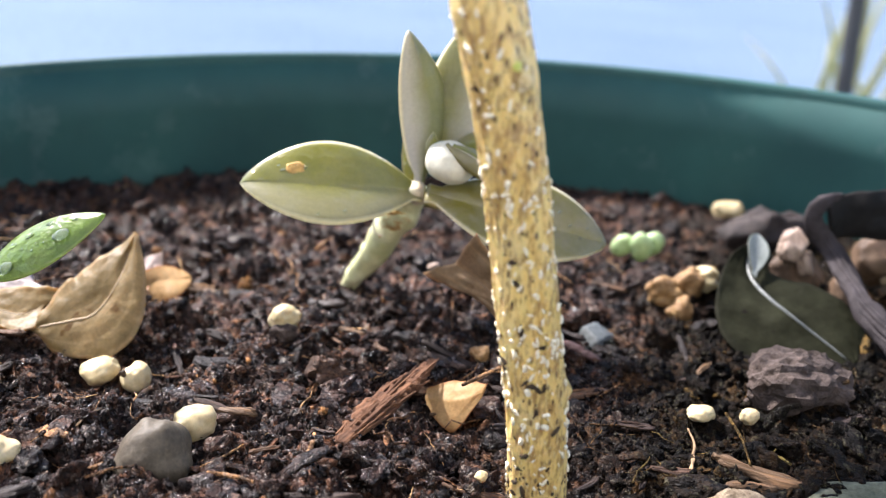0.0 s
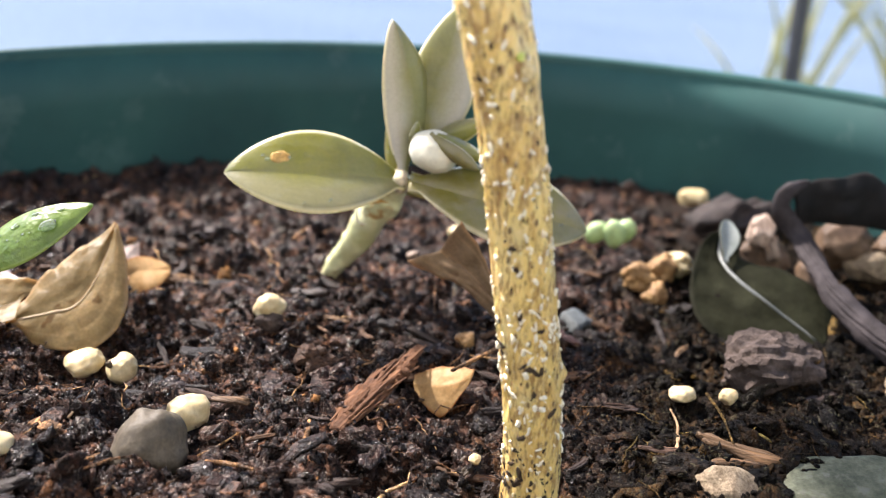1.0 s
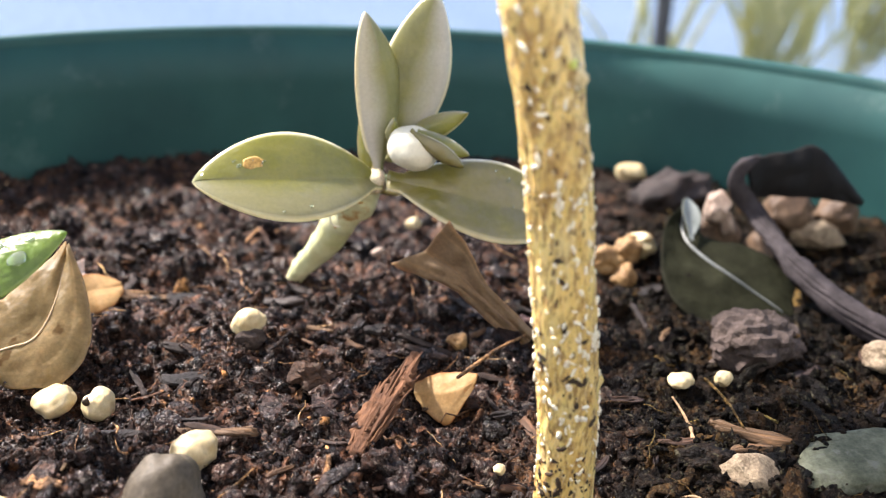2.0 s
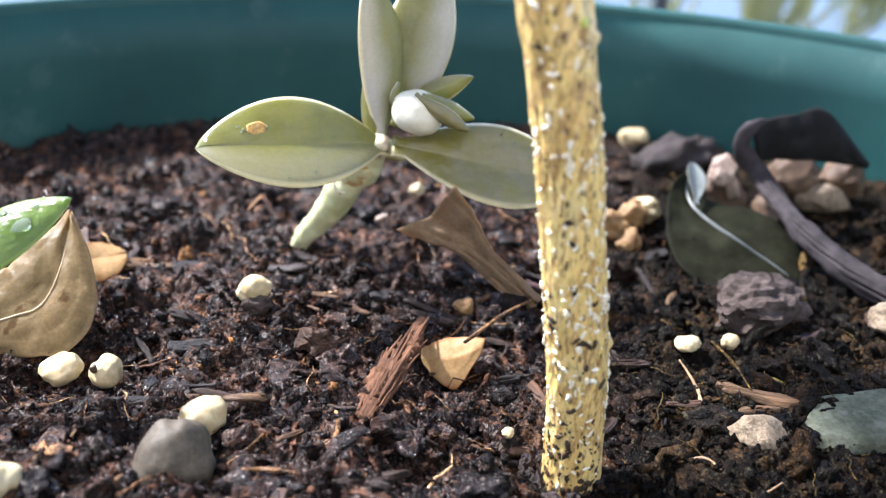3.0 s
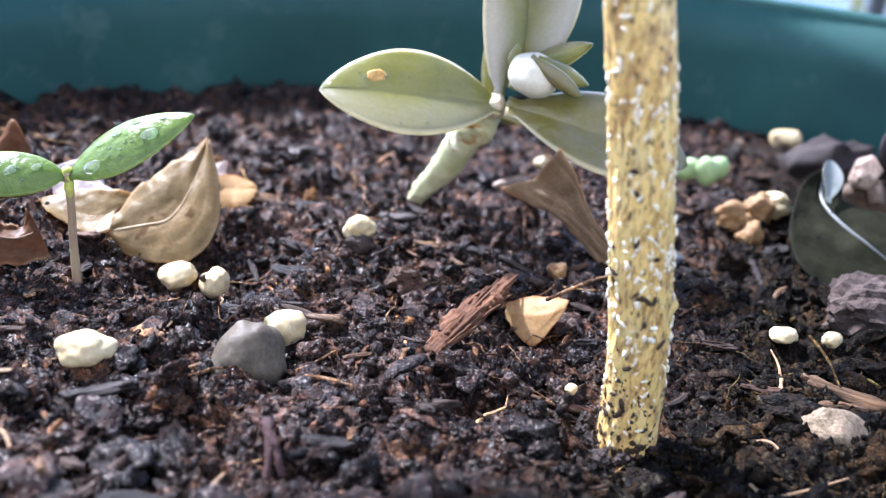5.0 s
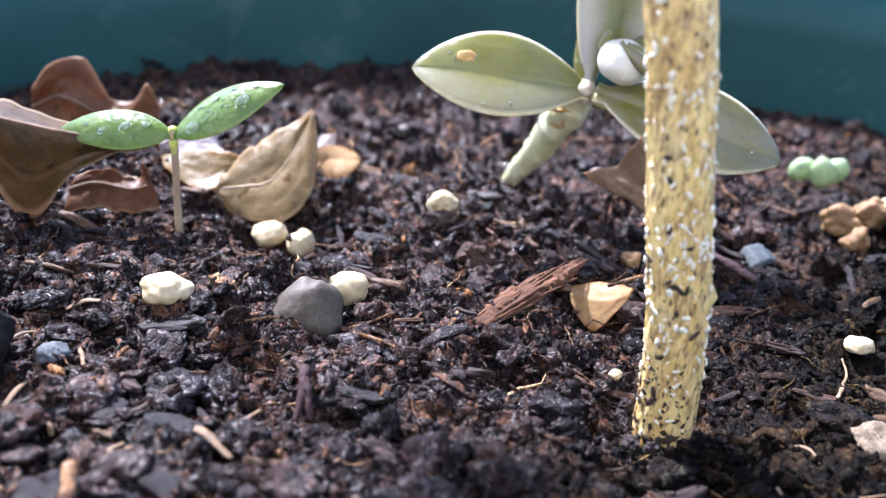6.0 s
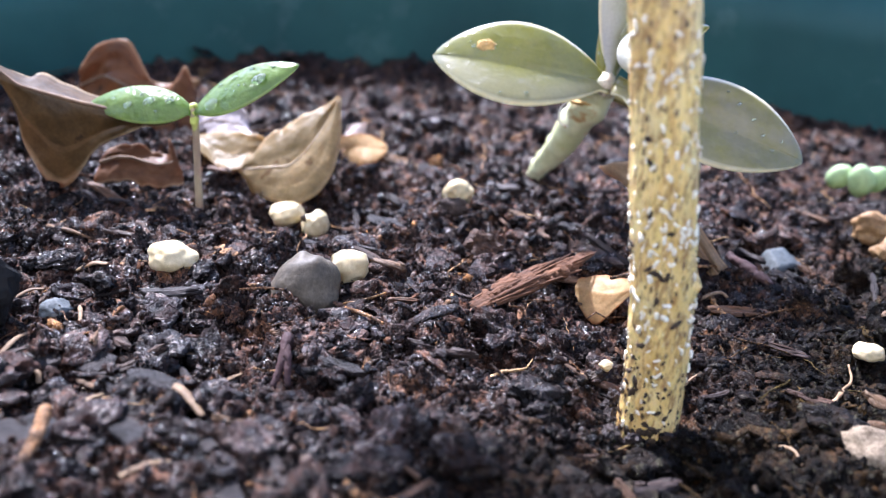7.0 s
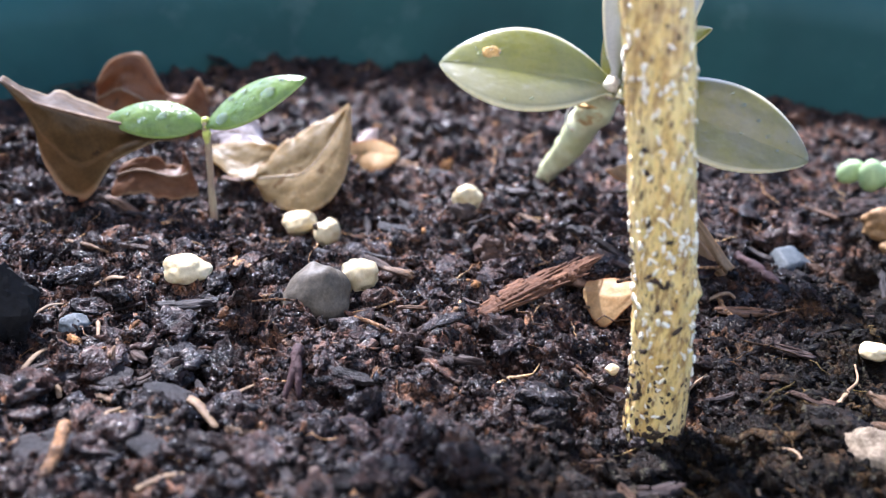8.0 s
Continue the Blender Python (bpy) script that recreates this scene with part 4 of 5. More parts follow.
part("rootlet", tube("rootlet", [local(succulent, p) for p in ((-0.0190, 0.2070, 0.0260), (-0.0208, 0.2060, 0.0238), (-0.0206, 0.2055, 0.0205), (-0.0185, 0.2060, 0.0195))], [0.00016, 0.0002, 0.00014], 7, 20, 0.1, 6), M_WATER_HAIR, stalk, "thin pale aerial rootlet")


def fleshy(base, tip, normal, width, thick, mat=None, **more):
    return blade("leaf", local(succulent, base), local(succulent, tip), normal, width, thick, mat or M_SUCC, succulent, **more)


succ_left = fleshy((-0.0100, 0.2040, 0.0318), (-0.0508, 0.1960, 0.0338), (0.05, -0.86, 0.50), 0.0206, 0.0022, bend=0.0028, widest=0.52, blunt=0.72, shelf=0.0062, low=-1)
succ_right = fleshy((-0.0085, 0.2030, 0.0320), (0.0345, 0.1985, 0.0235), (-0.05, -0.87, 0.46), 0.0192, 0.0021, bend=0.0030, mat=M_SUCC_BLOOM, widest=0.55, blunt=0.72, shelf=0.0058)
fleshy((-0.0105, 0.2055, 0.0330), (-0.0146, 0.2060, 0.0690), (0.45, -0.87, 0.0), 0.0125, 0.0026, mat=M_SUCC_UPRIGHT, widest=0.5, blunt=0.8, bend=-0.002, sway=0.0035)
fleshy((-0.0060, 0.2110, 0.0340), (0.0020, 0.2130, 0.0735), (0.12, 0.95, 0.05), 0.0160, 0.0026, mat=M_SUCC_UPRIGHT, widest=0.5, blunt=0.8)
fleshy((-0.0045, 0.2080, 0.0400), (0.0092, 0.2030, 0.0482), (-0.2, -0.8, 0.5), 0.0058, 0.0014, widest=0.45)
v, f = lumpy(4, (0.0057, 0.0052, 0.0050), 44, 0.12, 0.8)
bud = part("bud", mesh_from("bud", v, f), M_BUD, succulent, "rounded young leaf with a white waxy bloom")
bud.matrix_basis = Matrix.Translation(local(succulent, (-0.0034, 0.2005, 0.0404))) @ pose(0, 0, 0, 0, 12, -8)
fleshy((-0.0080, 0.2035, 0.0410), (-0.0076, 0.2030, 0.0468), (0, -1, 0.2), 0.0030, 0.0010, widest=0.35)
fleshy((-0.0125, 0.2060, 0.0320), (-0.0138, 0.2090, 0.0480), (-0.6, -0.7, 0.1), 0.0045, 0.0014, widest=0.4)
fleshy((-0.0110, 0.2080, 0.0290), (-0.0040, 0.2260, 0.0240), (0.2, -0.3, 0.9), 0.0110, 0.0022, widest=0.5)

fleshy((-0.0044, 0.1985, 0.0452), (0.0072, 0.1950, 0.0380), (-0.30, -0.85, -0.25), 0.0040, 0.0008, mat=M_SUCC_BLOOM, widest=0.55, cup=-0.0012, bend=0.0014, label="young leaf folded over the bud")
fleshy((-0.0030, 0.1985, 0.0450), (0.0086, 0.1965, 0.0402), (0.2, -0.70, 0.68), 0.0046, 0.0009, widest=0.5, cup=-0.0008)
v, f = lumpy(3, (0.0027, 0.0024, 0.0030), 41, 0.3, 1.2)
part("node", mesh_from("node", v + np.array(local(succulent, J)), f), M_NODE, succulent, "pinkish joint between the leaves")
front, out = BLADES[succ_left.name]
v, f = lumpy(3, (0.0022, 0.0014, 0.00022), 42, 0.5, 1.2)
blemish = part("blemish", mesh_from("blemish", v, f), M_BLEMISH, succ_left, "tan corky blemish on the leaf")
blemish.matrix_basis = Matrix.Translation(front[30, 16]) @ Vector(out[30, 16]).to_track_quat("Z", "Y").to_matrix().to_4x4()

# ---- the seedling ----
seedling = thing("seedling", (-0.0928, 0.1590, -0.001), "young green seedling with two wet seed leaves", "seedling")
part("stem", tube("stem", [local(seedling, p) for p in ((-0.0946, 0.1638, -0.004), (-0.0943, 0.1632, 0.006), (-0.0935, 0.1622, 0.016), (-0.0932, 0.1615, 0.0228))], [0.0010, 0.0008, 0.00078, 0.0009], 14, 26, 0.05, 5), M_SEED_STEM, seedling, "thin pinkish seedling stem")
seed_leaf_r = blade("seed_leaf", local(seedling, (-0.0928, 0.1612, 0.0222)), local(seedling, (-0.0695, 0.1655, 0.0352)), (-0.30, -0.62, 0.62), 0.0108, 0.0004, M_SEED, seedling, widest=0.45, blunt=0.75, cup=-0.0012, bend=0.0016)
seed_leaf_l = blade("seed_leaf", local(seedling, (-0.0938, 0.1612, 0.0220)), local(seedling, (-0.1190, 0.1590, 0.0198)), (0.10, -0.68, 0.68), 0.0094, 0.0004, M_SEED, seedling, widest=0.42, blunt=0.75, cup=-0.0012, bend=0.0025)

part("collar", tube("collar", [local(seedling, p) for p in ((-0.0935, 0.1620, 0.0150), (-0.0933, 0.1616, 0.0195), (-0.0932, 0.1616, 0.0234))], [0.00030, 0.00085, 0.00100], 14, 22, 0.25, 6), M_COLLAR, seedling, "yellow-green fork of the seedling")


def drops(leaf, spots_on_leaf, label):
    """Water drops on a leaf: share along it, across it, and size in metres."""
    front, out = BLADES[leaf.name]
    base = leaf.parent.matrix_world if leaf.parent else Matrix()
    for k, (u, v, r) in enumerate(spots_on_leaf):
        i, j = int(u * 43), int((v + 1) * 12)
        n = Vector(out[i, j])
        vv, f = lumpy(3, (r, r * 0.7, r * 0.3), 200 + k, 0.2, 0.8)
        ob = part("water_drop", mesh_from("water_drop", vv, f), M_WATER)
        ob.matrix_world = base @ Matrix.Translation(Vector(front[i, j]) + n * r * 0.12) @ n.to_track_quat("Z", "Y").to_matrix().to_4x4() @ pose(0, 0, 0, 0, 0, 35)
        tagged(ob, label, "water drop", "water drops on the leaves")


bpy.context.view_layer.update()
drops(seed_leaf_r, [(0.68, 0.25, 0.0017), (0.22, 0.45, 0.0018), (0.45, -0.35, 0.0009), (0.62, -0.55, 0.0007), (0.32, -0.4, 0.0008), (0.80, -0.3, 0.0006), (0.5, 0.1, 0.0004), (0.46, 0.3, 0.0003), (0.55, 0.2, 0.0003), (0.38, 0.05, 0.0003)], "clear water drop lying on a seed leaf")
drops(seed_leaf_l, [(0.35, 0.0, 0.0013), (0.55, -0.2, 0.0010), (0.2, 0.3, 0.0010), (0.7, 0.1, 0.0005), (0.45, 0.35, 0.0004), (0.3, -0.4, 0.0004)], "clear water drop lying on a seed leaf")
drops(succ_left, [(0.72, 0.42, 0.0007), (0.78, 0.35, 0.0006), (0.66, 0.40, 0.0005), (0.80, 0.5, 0.0004), (0.45, -0.75, 0.0005), (0.6, -0.8, 0.0004)], "tiny clear water drop on a succulent leaf")

drops(succ_right, [(0.62, -0.55, 0.0006), (0.70, -0.35, 0.0005), (0.78, -0.15, 0.0005), (0.66, 0.10, 0.0004), (0.84, 0.25, 0.0005), (0.55, -0.75, 0.0004), (0.88, -0.30, 0.0004)], "tiny clear water drop on a succulent leaf")

# ---- dead leaves ----
dry_leaf("dry_leaf", [(-0.0955, 0.1830, 0.0002), (-0.0873, 0.1840, 0.0023), (-0.0821, 0.1860, 0.0036), (-0.0789, 0.1920, 0.0089), (-0.0779, 0.2030, 0.0164)],
         [(-0.0955, 0.1830, -0.0002), (-0.0899, 0.1800, -0.0036), (-0.0826, 0.1780, -0.0045), (-0.0752, 0.1800, -0.0027), (-0.0716, 0.1860, 0.0021), (-0.0735, 0.1950, 0.0105), (-0.0779, 0.2035, 0.0166)],
         [(-0.0961, 0.1840, 0.0005), (-0.0921, 0.1900, 0.0066), (-0.0878, 0.1940, 0.0105), (-0.0824, 0.1990, 0.0140), (-0.0784, 0.2040, 0.0169)], M_DRY, "pale tan curled dead leaf lying on the soil", bulge=0.0010, ripple=0.0005, fold=0.0003, seed=2, rib_r=0.0003)
dry_leaf("dry_leaf", [(-0.1111, 0.1860, 0.0036), (-0.1053, 0.1860, 0.0029), (-0.0996, 0.1860, 0.0022), (-0.0951, 0.1880, 0.0032)],
         [(-0.1088, 0.1830, 0.0041), (-0.1038, 0.1820, 0.0012), (-0.0987, 0.1810, 0.0), (-0.0945, 0.1820, 0.0011)],
         [(-0.1137, 0.1900, 0.0034), (-0.1041, 0.1910, 0.0060), (-0.0959, 0.1910, 0.0070), (-0.0916, 0.1920, 0.0061)], M_DRY, "pale tan leaf fragment behind the seedling", ripple=0.0004, edge_wave=0.0003, seed=3, rib_r=0.0002)
dry_leaf("dry_leaf", [(-0.1061, 0.1820, -0.0031), (-0.1025, 0.1810, -0.0023), (-0.0992, 0.1810, -0.0009)],
         [(-0.1038, 0.1800, -0.0058), (-0.1019, 0.1800, -0.0039), (-0.0984, 0.1805, -0.0015)],
         [(-0.1077, 0.1835, -0.0001), (-0.1038, 0.1825, -0.0005), (-0.0990, 0.1815, -0.0004)], M_DRY_RED, "small orange-brown leaf scrap under the tan leaf", ripple=0.0003, edge_wave=0.0002, seed=14, rib_r=0.00015)
dry_leaf("dry_leaf", [(-0.1175, 0.1960, 0.0042), (-0.1094, 0.1970, 0.0065), (-0.1010, 0.1970, 0.0054)],
         [(-0.1160, 0.1935, 0.0009), (-0.1065, 0.1935, 0.0040), (-0.0965, 0.1935, 0.0050)],
         [(-0.1187, 0.1980, 0.0054), (-0.1131, 0.1990, 0.0081), (-0.1068, 0.2000, 0.0105), (-0.1039, 0.2000, 0.0095), (-0.1021, 0.1990, 0.0050)], M_LILAC, "faded greyish dead leaf behind the seedling", ripple=0.0006, edge_wave=0.0004, seed=13, rib_r=0.0002)
dry_leaf("dry_leaf", [(-0.0988, 0.1625, 0.0186), (-0.1056, 0.1605, 0.0186), (-0.1121, 0.1585, 0.0198), (-0.1209, 0.1560, 0.0212), (-0.1273, 0.1540, 0.0225), (-0.1321, 0.1520, 0.0243), (-0.1383, 0.1500, 0.0287)],
         [(-0.0990, 0.1615, 0.0183), (-0.1067, 0.1590, 0.0162), (-0.1151, 0.1560, 0.0110), (-0.1251, 0.1535, -0.0005), (-0.1315, 0.1520, 0.0070), (-0.1336, 0.1510, 0.0185), (-0.1379, 0.1495, 0.0281)],
         [(-0.1022, 0.1660, 0.0172), (-0.1113, 0.1680, 0.0161), (-0.1221, 0.1680, 0.0172), (-0.1298, 0.1670, 0.0195), (-0.1346, 0.1640, 0.0222), (-0.1359, 0.1580, 0.0236), (-0.1392, 0.1510, 0.0290)], M_DRY_BROWN, "large brown folded dead leaf propped on the soil", bulge=0.0012, ripple=0.0014, fold=0.0006, seed=4, mid_u=60)
dry_leaf("dry_leaf", [(-0.1580, 0.2000, 0.0070), (-0.1468, 0.1985, 0.0120), (-0.1333, 0.1990, 0.0085), (-0.1200, 0.2000, 0.0090)],
         [(-0.1587, 0.1990, -0.0020), (-0.1457, 0.1965, -0.0020), (-0.1316, 0.1965, -0.0010), (-0.1189, 0.1980, 0.0010)],
         [(-0.1577, 0.2010, 0.0123), (-0.1513, 0.2010, 0.0192), (-0.1422, 0.2020, 0.0216), (-0.1370, 0.2020, 0.0150), (-0.1345, 0.2020, 0.0118), (-0.1281, 0.2020, 0.0123), (-0.1241, 0.2020, 0.0182), (-0.1209, 0.2020, 0.0120)], M_DRY_RED, "russet dead leaf with a wavy edge standing up", ripple=0.0015, seed=5, mid_u=60)
dry_leaf("dry_leaf", [(-0.1218, 0.1630, 0.0035), (-0.1168, 0.1655, 0.0050), (-0.1088, 0.1680, 0.0040), (-0.1047, 0.1710, 0.0050)],
         [(-0.1208, 0.1600, -0.0010), (-0.1152, 0.1630, 0.0000), (-0.1077, 0.1660, -0.0010), (-0.1026, 0.1690, -0.0005)],
         [(-0.1217, 0.1660, 0.0060), (-0.1155, 0.1690, 0.0074), (-0.1088, 0.1710, 0.0055), (-0.1075, 0.1720, 0.0092)], M_DRY_RED, "small curled russet leaf lying on the soil", ripple=0.0008, seed=6)
dry_leaf("dry_leaf", [(0.0225, 0.1815, 0.0012), (0.0166, 0.1852, 0.0056), (0.0108, 0.1878, 0.0108), (0.0060, 0.1900, 0.0150), (-0.0005, 0.1935, 0.0185)],
         [(0.0208, 0.1820, 0.0000), (0.0155, 0.1850, 0.0028), (0.0098, 0.1880, 0.0078), (0.0041, 0.1910, 0.0110), (-0.0030, 0.1935, 0.0130), (-0.0078, 0.1942, 0.0150)],
         [(0.0241, 0.1820, 0.0025), (0.0177, 0.1855, 0.0083), (0.0121, 0.1880, 0.0140), (0.0085, 0.1890, 0.0210), (0.0036, 0.1890, 0.0275)], M_DRY_DARK, "brown dead leaf propped up behind the stem", bulge=0.0006, ripple=0.0012, fold=0.0006, seed=7, out=(-0.3, -0.7, 0.5), rib_r=0.0003)
dry_leaf("dry_petal", [(-0.0055, 0.1700, -0.0036), (-0.0018, 0.1682, -0.0028), (0.0024, 0.1668, -0.0016), (0.0068, 0.1666, 0.0008)],
         [(-0.0050, 0.1690, -0.0048), (-0.0022, 0.1652, -0.0068), (0.0012, 0.1638, -0.0074), (0.0062, 0.1660, -0.0004)],
         [(-0.0052, 0.1715, -0.0022), (-0.0015, 0.1718, -0.0006), (0.0026, 0.1710, 0.0004), (0.0072, 0.1674, 0.0022)], M_PETAL, "small dried yellow petal with a curled tip", ripple=0.0002, edge_wave=0.0002, seed=8, out=(0, -0.5, 1), category="petal")
dry_leaf("dry_petal", [(-0.0805, 0.2080, -0.0006), (-0.0773, 0.2140, -0.0001), (-0.0730, 0.2160, -0.0004), (-0.0697, 0.2180, -0.0006)],
         [(-0.0808, 0.2070, -0.0038), (-0.0750, 0.2090, -0.0035), (-0.0709, 0.2110, -0.0022), (-0.0692, 0.2160, -0.0010)],
         [(-0.0819, 0.2120, 0.0028), (-0.0778, 0.2190, 0.0022), (-0.0737, 0.2210, 0.0007), (-0.0702, 0.2190, 0.0)], M_PETAL, "dried yellow petal resting against the tan leaf", bulge=0.0004, ripple=0.0002, edge_wave=0.0002, seed=9, out=(0, -0.7, 0.7), category="petal", rib_r=0.0001)
dry_leaf("dry_petal", [(-0.0846, 0.2220, 0.0008), (-0.0816, 0.2220, 0.0009), (-0.0791, 0.2230, 0.0010)],
         [(-0.0842, 0.2210, -0.0003), (-0.0812, 0.2210, -0.0001), (-0.0783, 0.2220, 0.0002)],
         [(-0.0844, 0.2230, 0.0024), (-0.0821, 0.2240, 0.0029), (-0.0791, 0.2240, 0.0041)], M_PINK, "pale pinkish dried petal behind the yellow one", ripple=0.0002, edge_wave=0.0002, seed=12, out=(0, -0.7, 0.7), category="petal", rib_r=0.0001)
wet_leaf = dry_leaf("wet_leaf", [(0.0813, 0.2290, 0.0170), (0.0773, 0.2230, 0.0132), (0.0766, 0.2160, 0.0102), (0.0793, 0.2080, 0.0080), (0.0836, 0.2020, 0.0059), (0.0902, 0.1965, 0.0022), (0.0955, 0.1925, -0.0010)],
         [(0.0806, 0.2288, 0.0173), (0.0718, 0.2210, 0.0150), (0.0669, 0.2120, 0.0102), (0.0646, 0.2030, 0.0045), (0.0677, 0.1950, 0.0000), (0.0794, 0.1910, -0.0030), (0.0947, 0.1915, -0.0028)],
         [(0.0825, 0.2292, 0.0167), (0.0837, 0.2250, 0.0147), (0.0829, 0.2200, 0.0108), (0.0915, 0.2150, 0.0100), (0.0990, 0.2090, 0.0077), (0.1012, 0.2010, 0.0030), (0.0968, 0.1940, -0.0005)], M_GREY_LEAF, "wet grey-green decaying leaf with an upturned tip", bulge=0.0004, ripple=0.0010, seed=10, out=(0, -0.6, 0.8), mid_u=60, rib_mat=M_RIB_PALE, rib_r=0.00055)
blade("curled_tip", Vector((0.0760, 0.2140, 0.0120)) - wet_leaf.location, Vector((0.0800, 0.2270, 0.0192)) - wet_leaf.location, (0.1, -0.9, 0.35), 0.0066, 0.0003, M_PALE_TIP, wet_leaf, widest=0.6, cup=0.0012, label="pale whitish curled tip")


def strip_loop():
    """A twisted dark strip reaching from the soil up to a black flake."""
    strip = thing("bark_strip", (0.1150, 0.1700, 0.004), "twisted dark grey strip of bark arching up from the soil", "bark strip")
    line = ((0.1190, 0.1640, 0.0000), (0.1105, 0.1780, 0.0023), (0.1040, 0.1890, 0.0058), (0.1005, 0.2020, 0.0095), (0.1010, 0.2150, 0.0120), (0.0995, 0.2250, 0.0165), (0.0940, 0.2270, 0.0235), (0.0950, 0.2275, 0.0282), (0.1000, 0.2290, 0.0300))
    part("core", tube("core", [local(strip, p) for p in line], [0.0034, 0.0036, 0.0034, 0.0032, 0.0030, 0.0028, 0.0026, 0.0024, 0.0016], 20, 80, 0.15, 60, 0.6), M_STRIP, strip)
    for k in range(9):
        a = k * 0.7
        strand = [Vector(p) + Vector((math.cos(a + i * 0.5), -0.3, math.sin(a + i * 0.5))) * (0.0021 - 0.0001 * i) for i, p in enumerate(line)]
        part("strand", tube("strand", [local(strip, p) for p in strand], [0.0005, 0.0007, 0.0007, 0.0004], 8, 60, 0.2, 61 + k), M_STRIP, strip)
    u, w = np.linspace(0, 1, 40), np.linspace(-1, 1, 17)
    top = curve_at([(0.0965, 0.2285, 0.0290), (0.1047, 0.2290, 0.0320), (0.1110, 0.2295, 0.0325), (0.1178, 0.2300, 0.0338), (0.1250, 0.2295, 0.0285), (0.1352, 0.2290, 0.0190)], u)
    low = curve_at([(0.0990, 0.2280, 0.0190), (0.1080, 0.2285, 0.0198), (0.1220, 0.2285, 0.0190), (0.1350, 0.2280, 0.0175)], u)
    U, V = np.meshgrid(u, w, indexing="ij")
    grid = low[:, None] + ((V + 1) / 2)[..., None] * (top - low)[:, None]
    grid[..., 1] += 0.0009 * lattice(U * 7, V * 2, 75) - 0.0015 * (1 - V ** 2)
    ob = part("black_flake", sheet("black_flake", grid, 0.0008), M_BLACK)
    tagged(ob, "matt black flake of charred bark behind the strip", "bark flake")


strip_loop()

# ---- stones and beads ----
BEADS = [(-0.0768, 0.1735, -0.0042, 0.0046, 0.0036, 0.0030, 11), (-0.0682, 0.1715, -0.0040, 0.0030, 0.0032, 0.0034, 12), (-0.0488, 0.1478, 0.0008, 0.0038, 0.0035, 0.0034, 13), (-0.0797, 0.1325, 0.0025, 0.0048, 0.0036, 0.0030, 14), (-0.0395, 0.1895, 0.0036, 0.0036, 0.0036, 0.0034, 15), (0.0518, 0.1640, 0.0006, 0.0028, 0.0022, 0.0017, 16), (0.0617, 0.1640, 0.0004, 0.0019, 0.0019, 0.0017, 17), (0.0958, 0.3005, 0.0025, 0.0058, 0.0040, 0.0034, 18), (0.0060, 0.1430, -0.0035, 0.0014, 0.0011, 0.0010, 19)]
for x, y, z, a, b, c, s in BEADS:
    bead = stone("perlite_bead", (x, y, z), (a, b, c), M_BEAD, s, (0, 0, 10 if s == 16 else s * 40 % 180), "cream white perlite bead lying on soil", "perlite", 0.3, 1.0, group="perlite beads on the soil")
    if s == 12:
        v, f = lumpy(2, (0.0007, 0.0005, 0.0009), 43, 0.5, 1.5)
        pit = part("pit", mesh_from("pit", v, f), M_SCAB, bead, "dark pit in the bead")
        pit.matrix_world = pose(-0.0700, 0.1690, -0.0018)
stone("pebble", (-0.0530, 0.1375, -0.0004), (0.0069, 0.0060, 0.0074), M_PEBBLE, 3, (-8, 8, 20), "smooth grey-brown rounded pebble half sunk in soil", "pebble", 0.22, 1.0, taper=0.24)
stone("stone", (0.0518, 0.1320, -0.0022), (0.0074, 0.0046, 0.0058), M_STONE_TAN, 5, (10, 28, -12), "rough tan angular stone lying on the soil", lump=0.35, sharp=0.4)
stone("stone", (0.0362, 0.2040, -0.0052), (0.0070, 0.0054, 0.0064), M_STONE_BLUE, 6, (0, 0, 20), "blue-grey angular stone half buried in soil", lump=0.3, sharp=0.5)
stone("stone", (-0.0880, 0.1100, 0.0004), (0.0042, 0.0026, 0.0017), M_STONE_BLUE, 7, (0, -10, 15), "small blue-grey stone chip on the soil", lump=0.3, sharp=0.5)
stone("stone", (0.0780, 0.1370, -0.0005), (0.0178, 0.0098, 0.0030), M_STONE_GREEN, 8, (4, -3, 12), "flat greenish stone slab with algae", lump=0.25, sharp=0.6)
stone("stone", (0.0909, 0.2285, 0.0155), (0.0040, 0.0036, 0.0048), M_STONE_PINK, 9, (0, 15, 0), "pinkish pale stone beside the dark strip", lump=0.35, sharp=0.3)
stone("stone", (0.0944, 0.2285, 0.0113), (0.0022, 0.0022, 0.0046), M_STONE_PINK, 24, (0, -30, 0), "slim pale pink stone chip under the strip", lump=0.35, sharp=0.3)
stone("stone", (0.0944, 0.2330, 0.0065), (0.0080, 0.0060, 0.0055), M_STONE_BROWN, 25, (0, 0, 15), "brown stone carrying the pale pink ones", lump=0.35, sharp=0.3)
stone("stone", (0.1064, 0.2285, 0.0035), (0.0055, 0.0045, 0.0042), M_STONE_BROWN, 26, (0, 0, 70), "brown stone below the dark strip", lump=0.35, sharp=0.3)
stone("stone", (0.1020, 0.1650, 0.0035), (0.0062, 0.0046, 0.0036), M_STONE_TAN, 10, (0, 10, 30), "rounded tan stone under the dark strip", lump=0.3)
stone("stone", (0.1179, 0.2355, 0.0110), (0.0090, 0.0060, 0.0072), M_STONE_BROWN, 11, (0, 0, 10), "brown stone under the black bark flake", lump=0.3, sharp=0.3)
stone("stone", (0.1369, 0.2375, 0.0100), (0.0085, 0.0065, 0.0070), M_STONE_BROWN, 12, (0, 0, 50), "brown stone near the pot wall", lump=0.3, sharp=0.3)
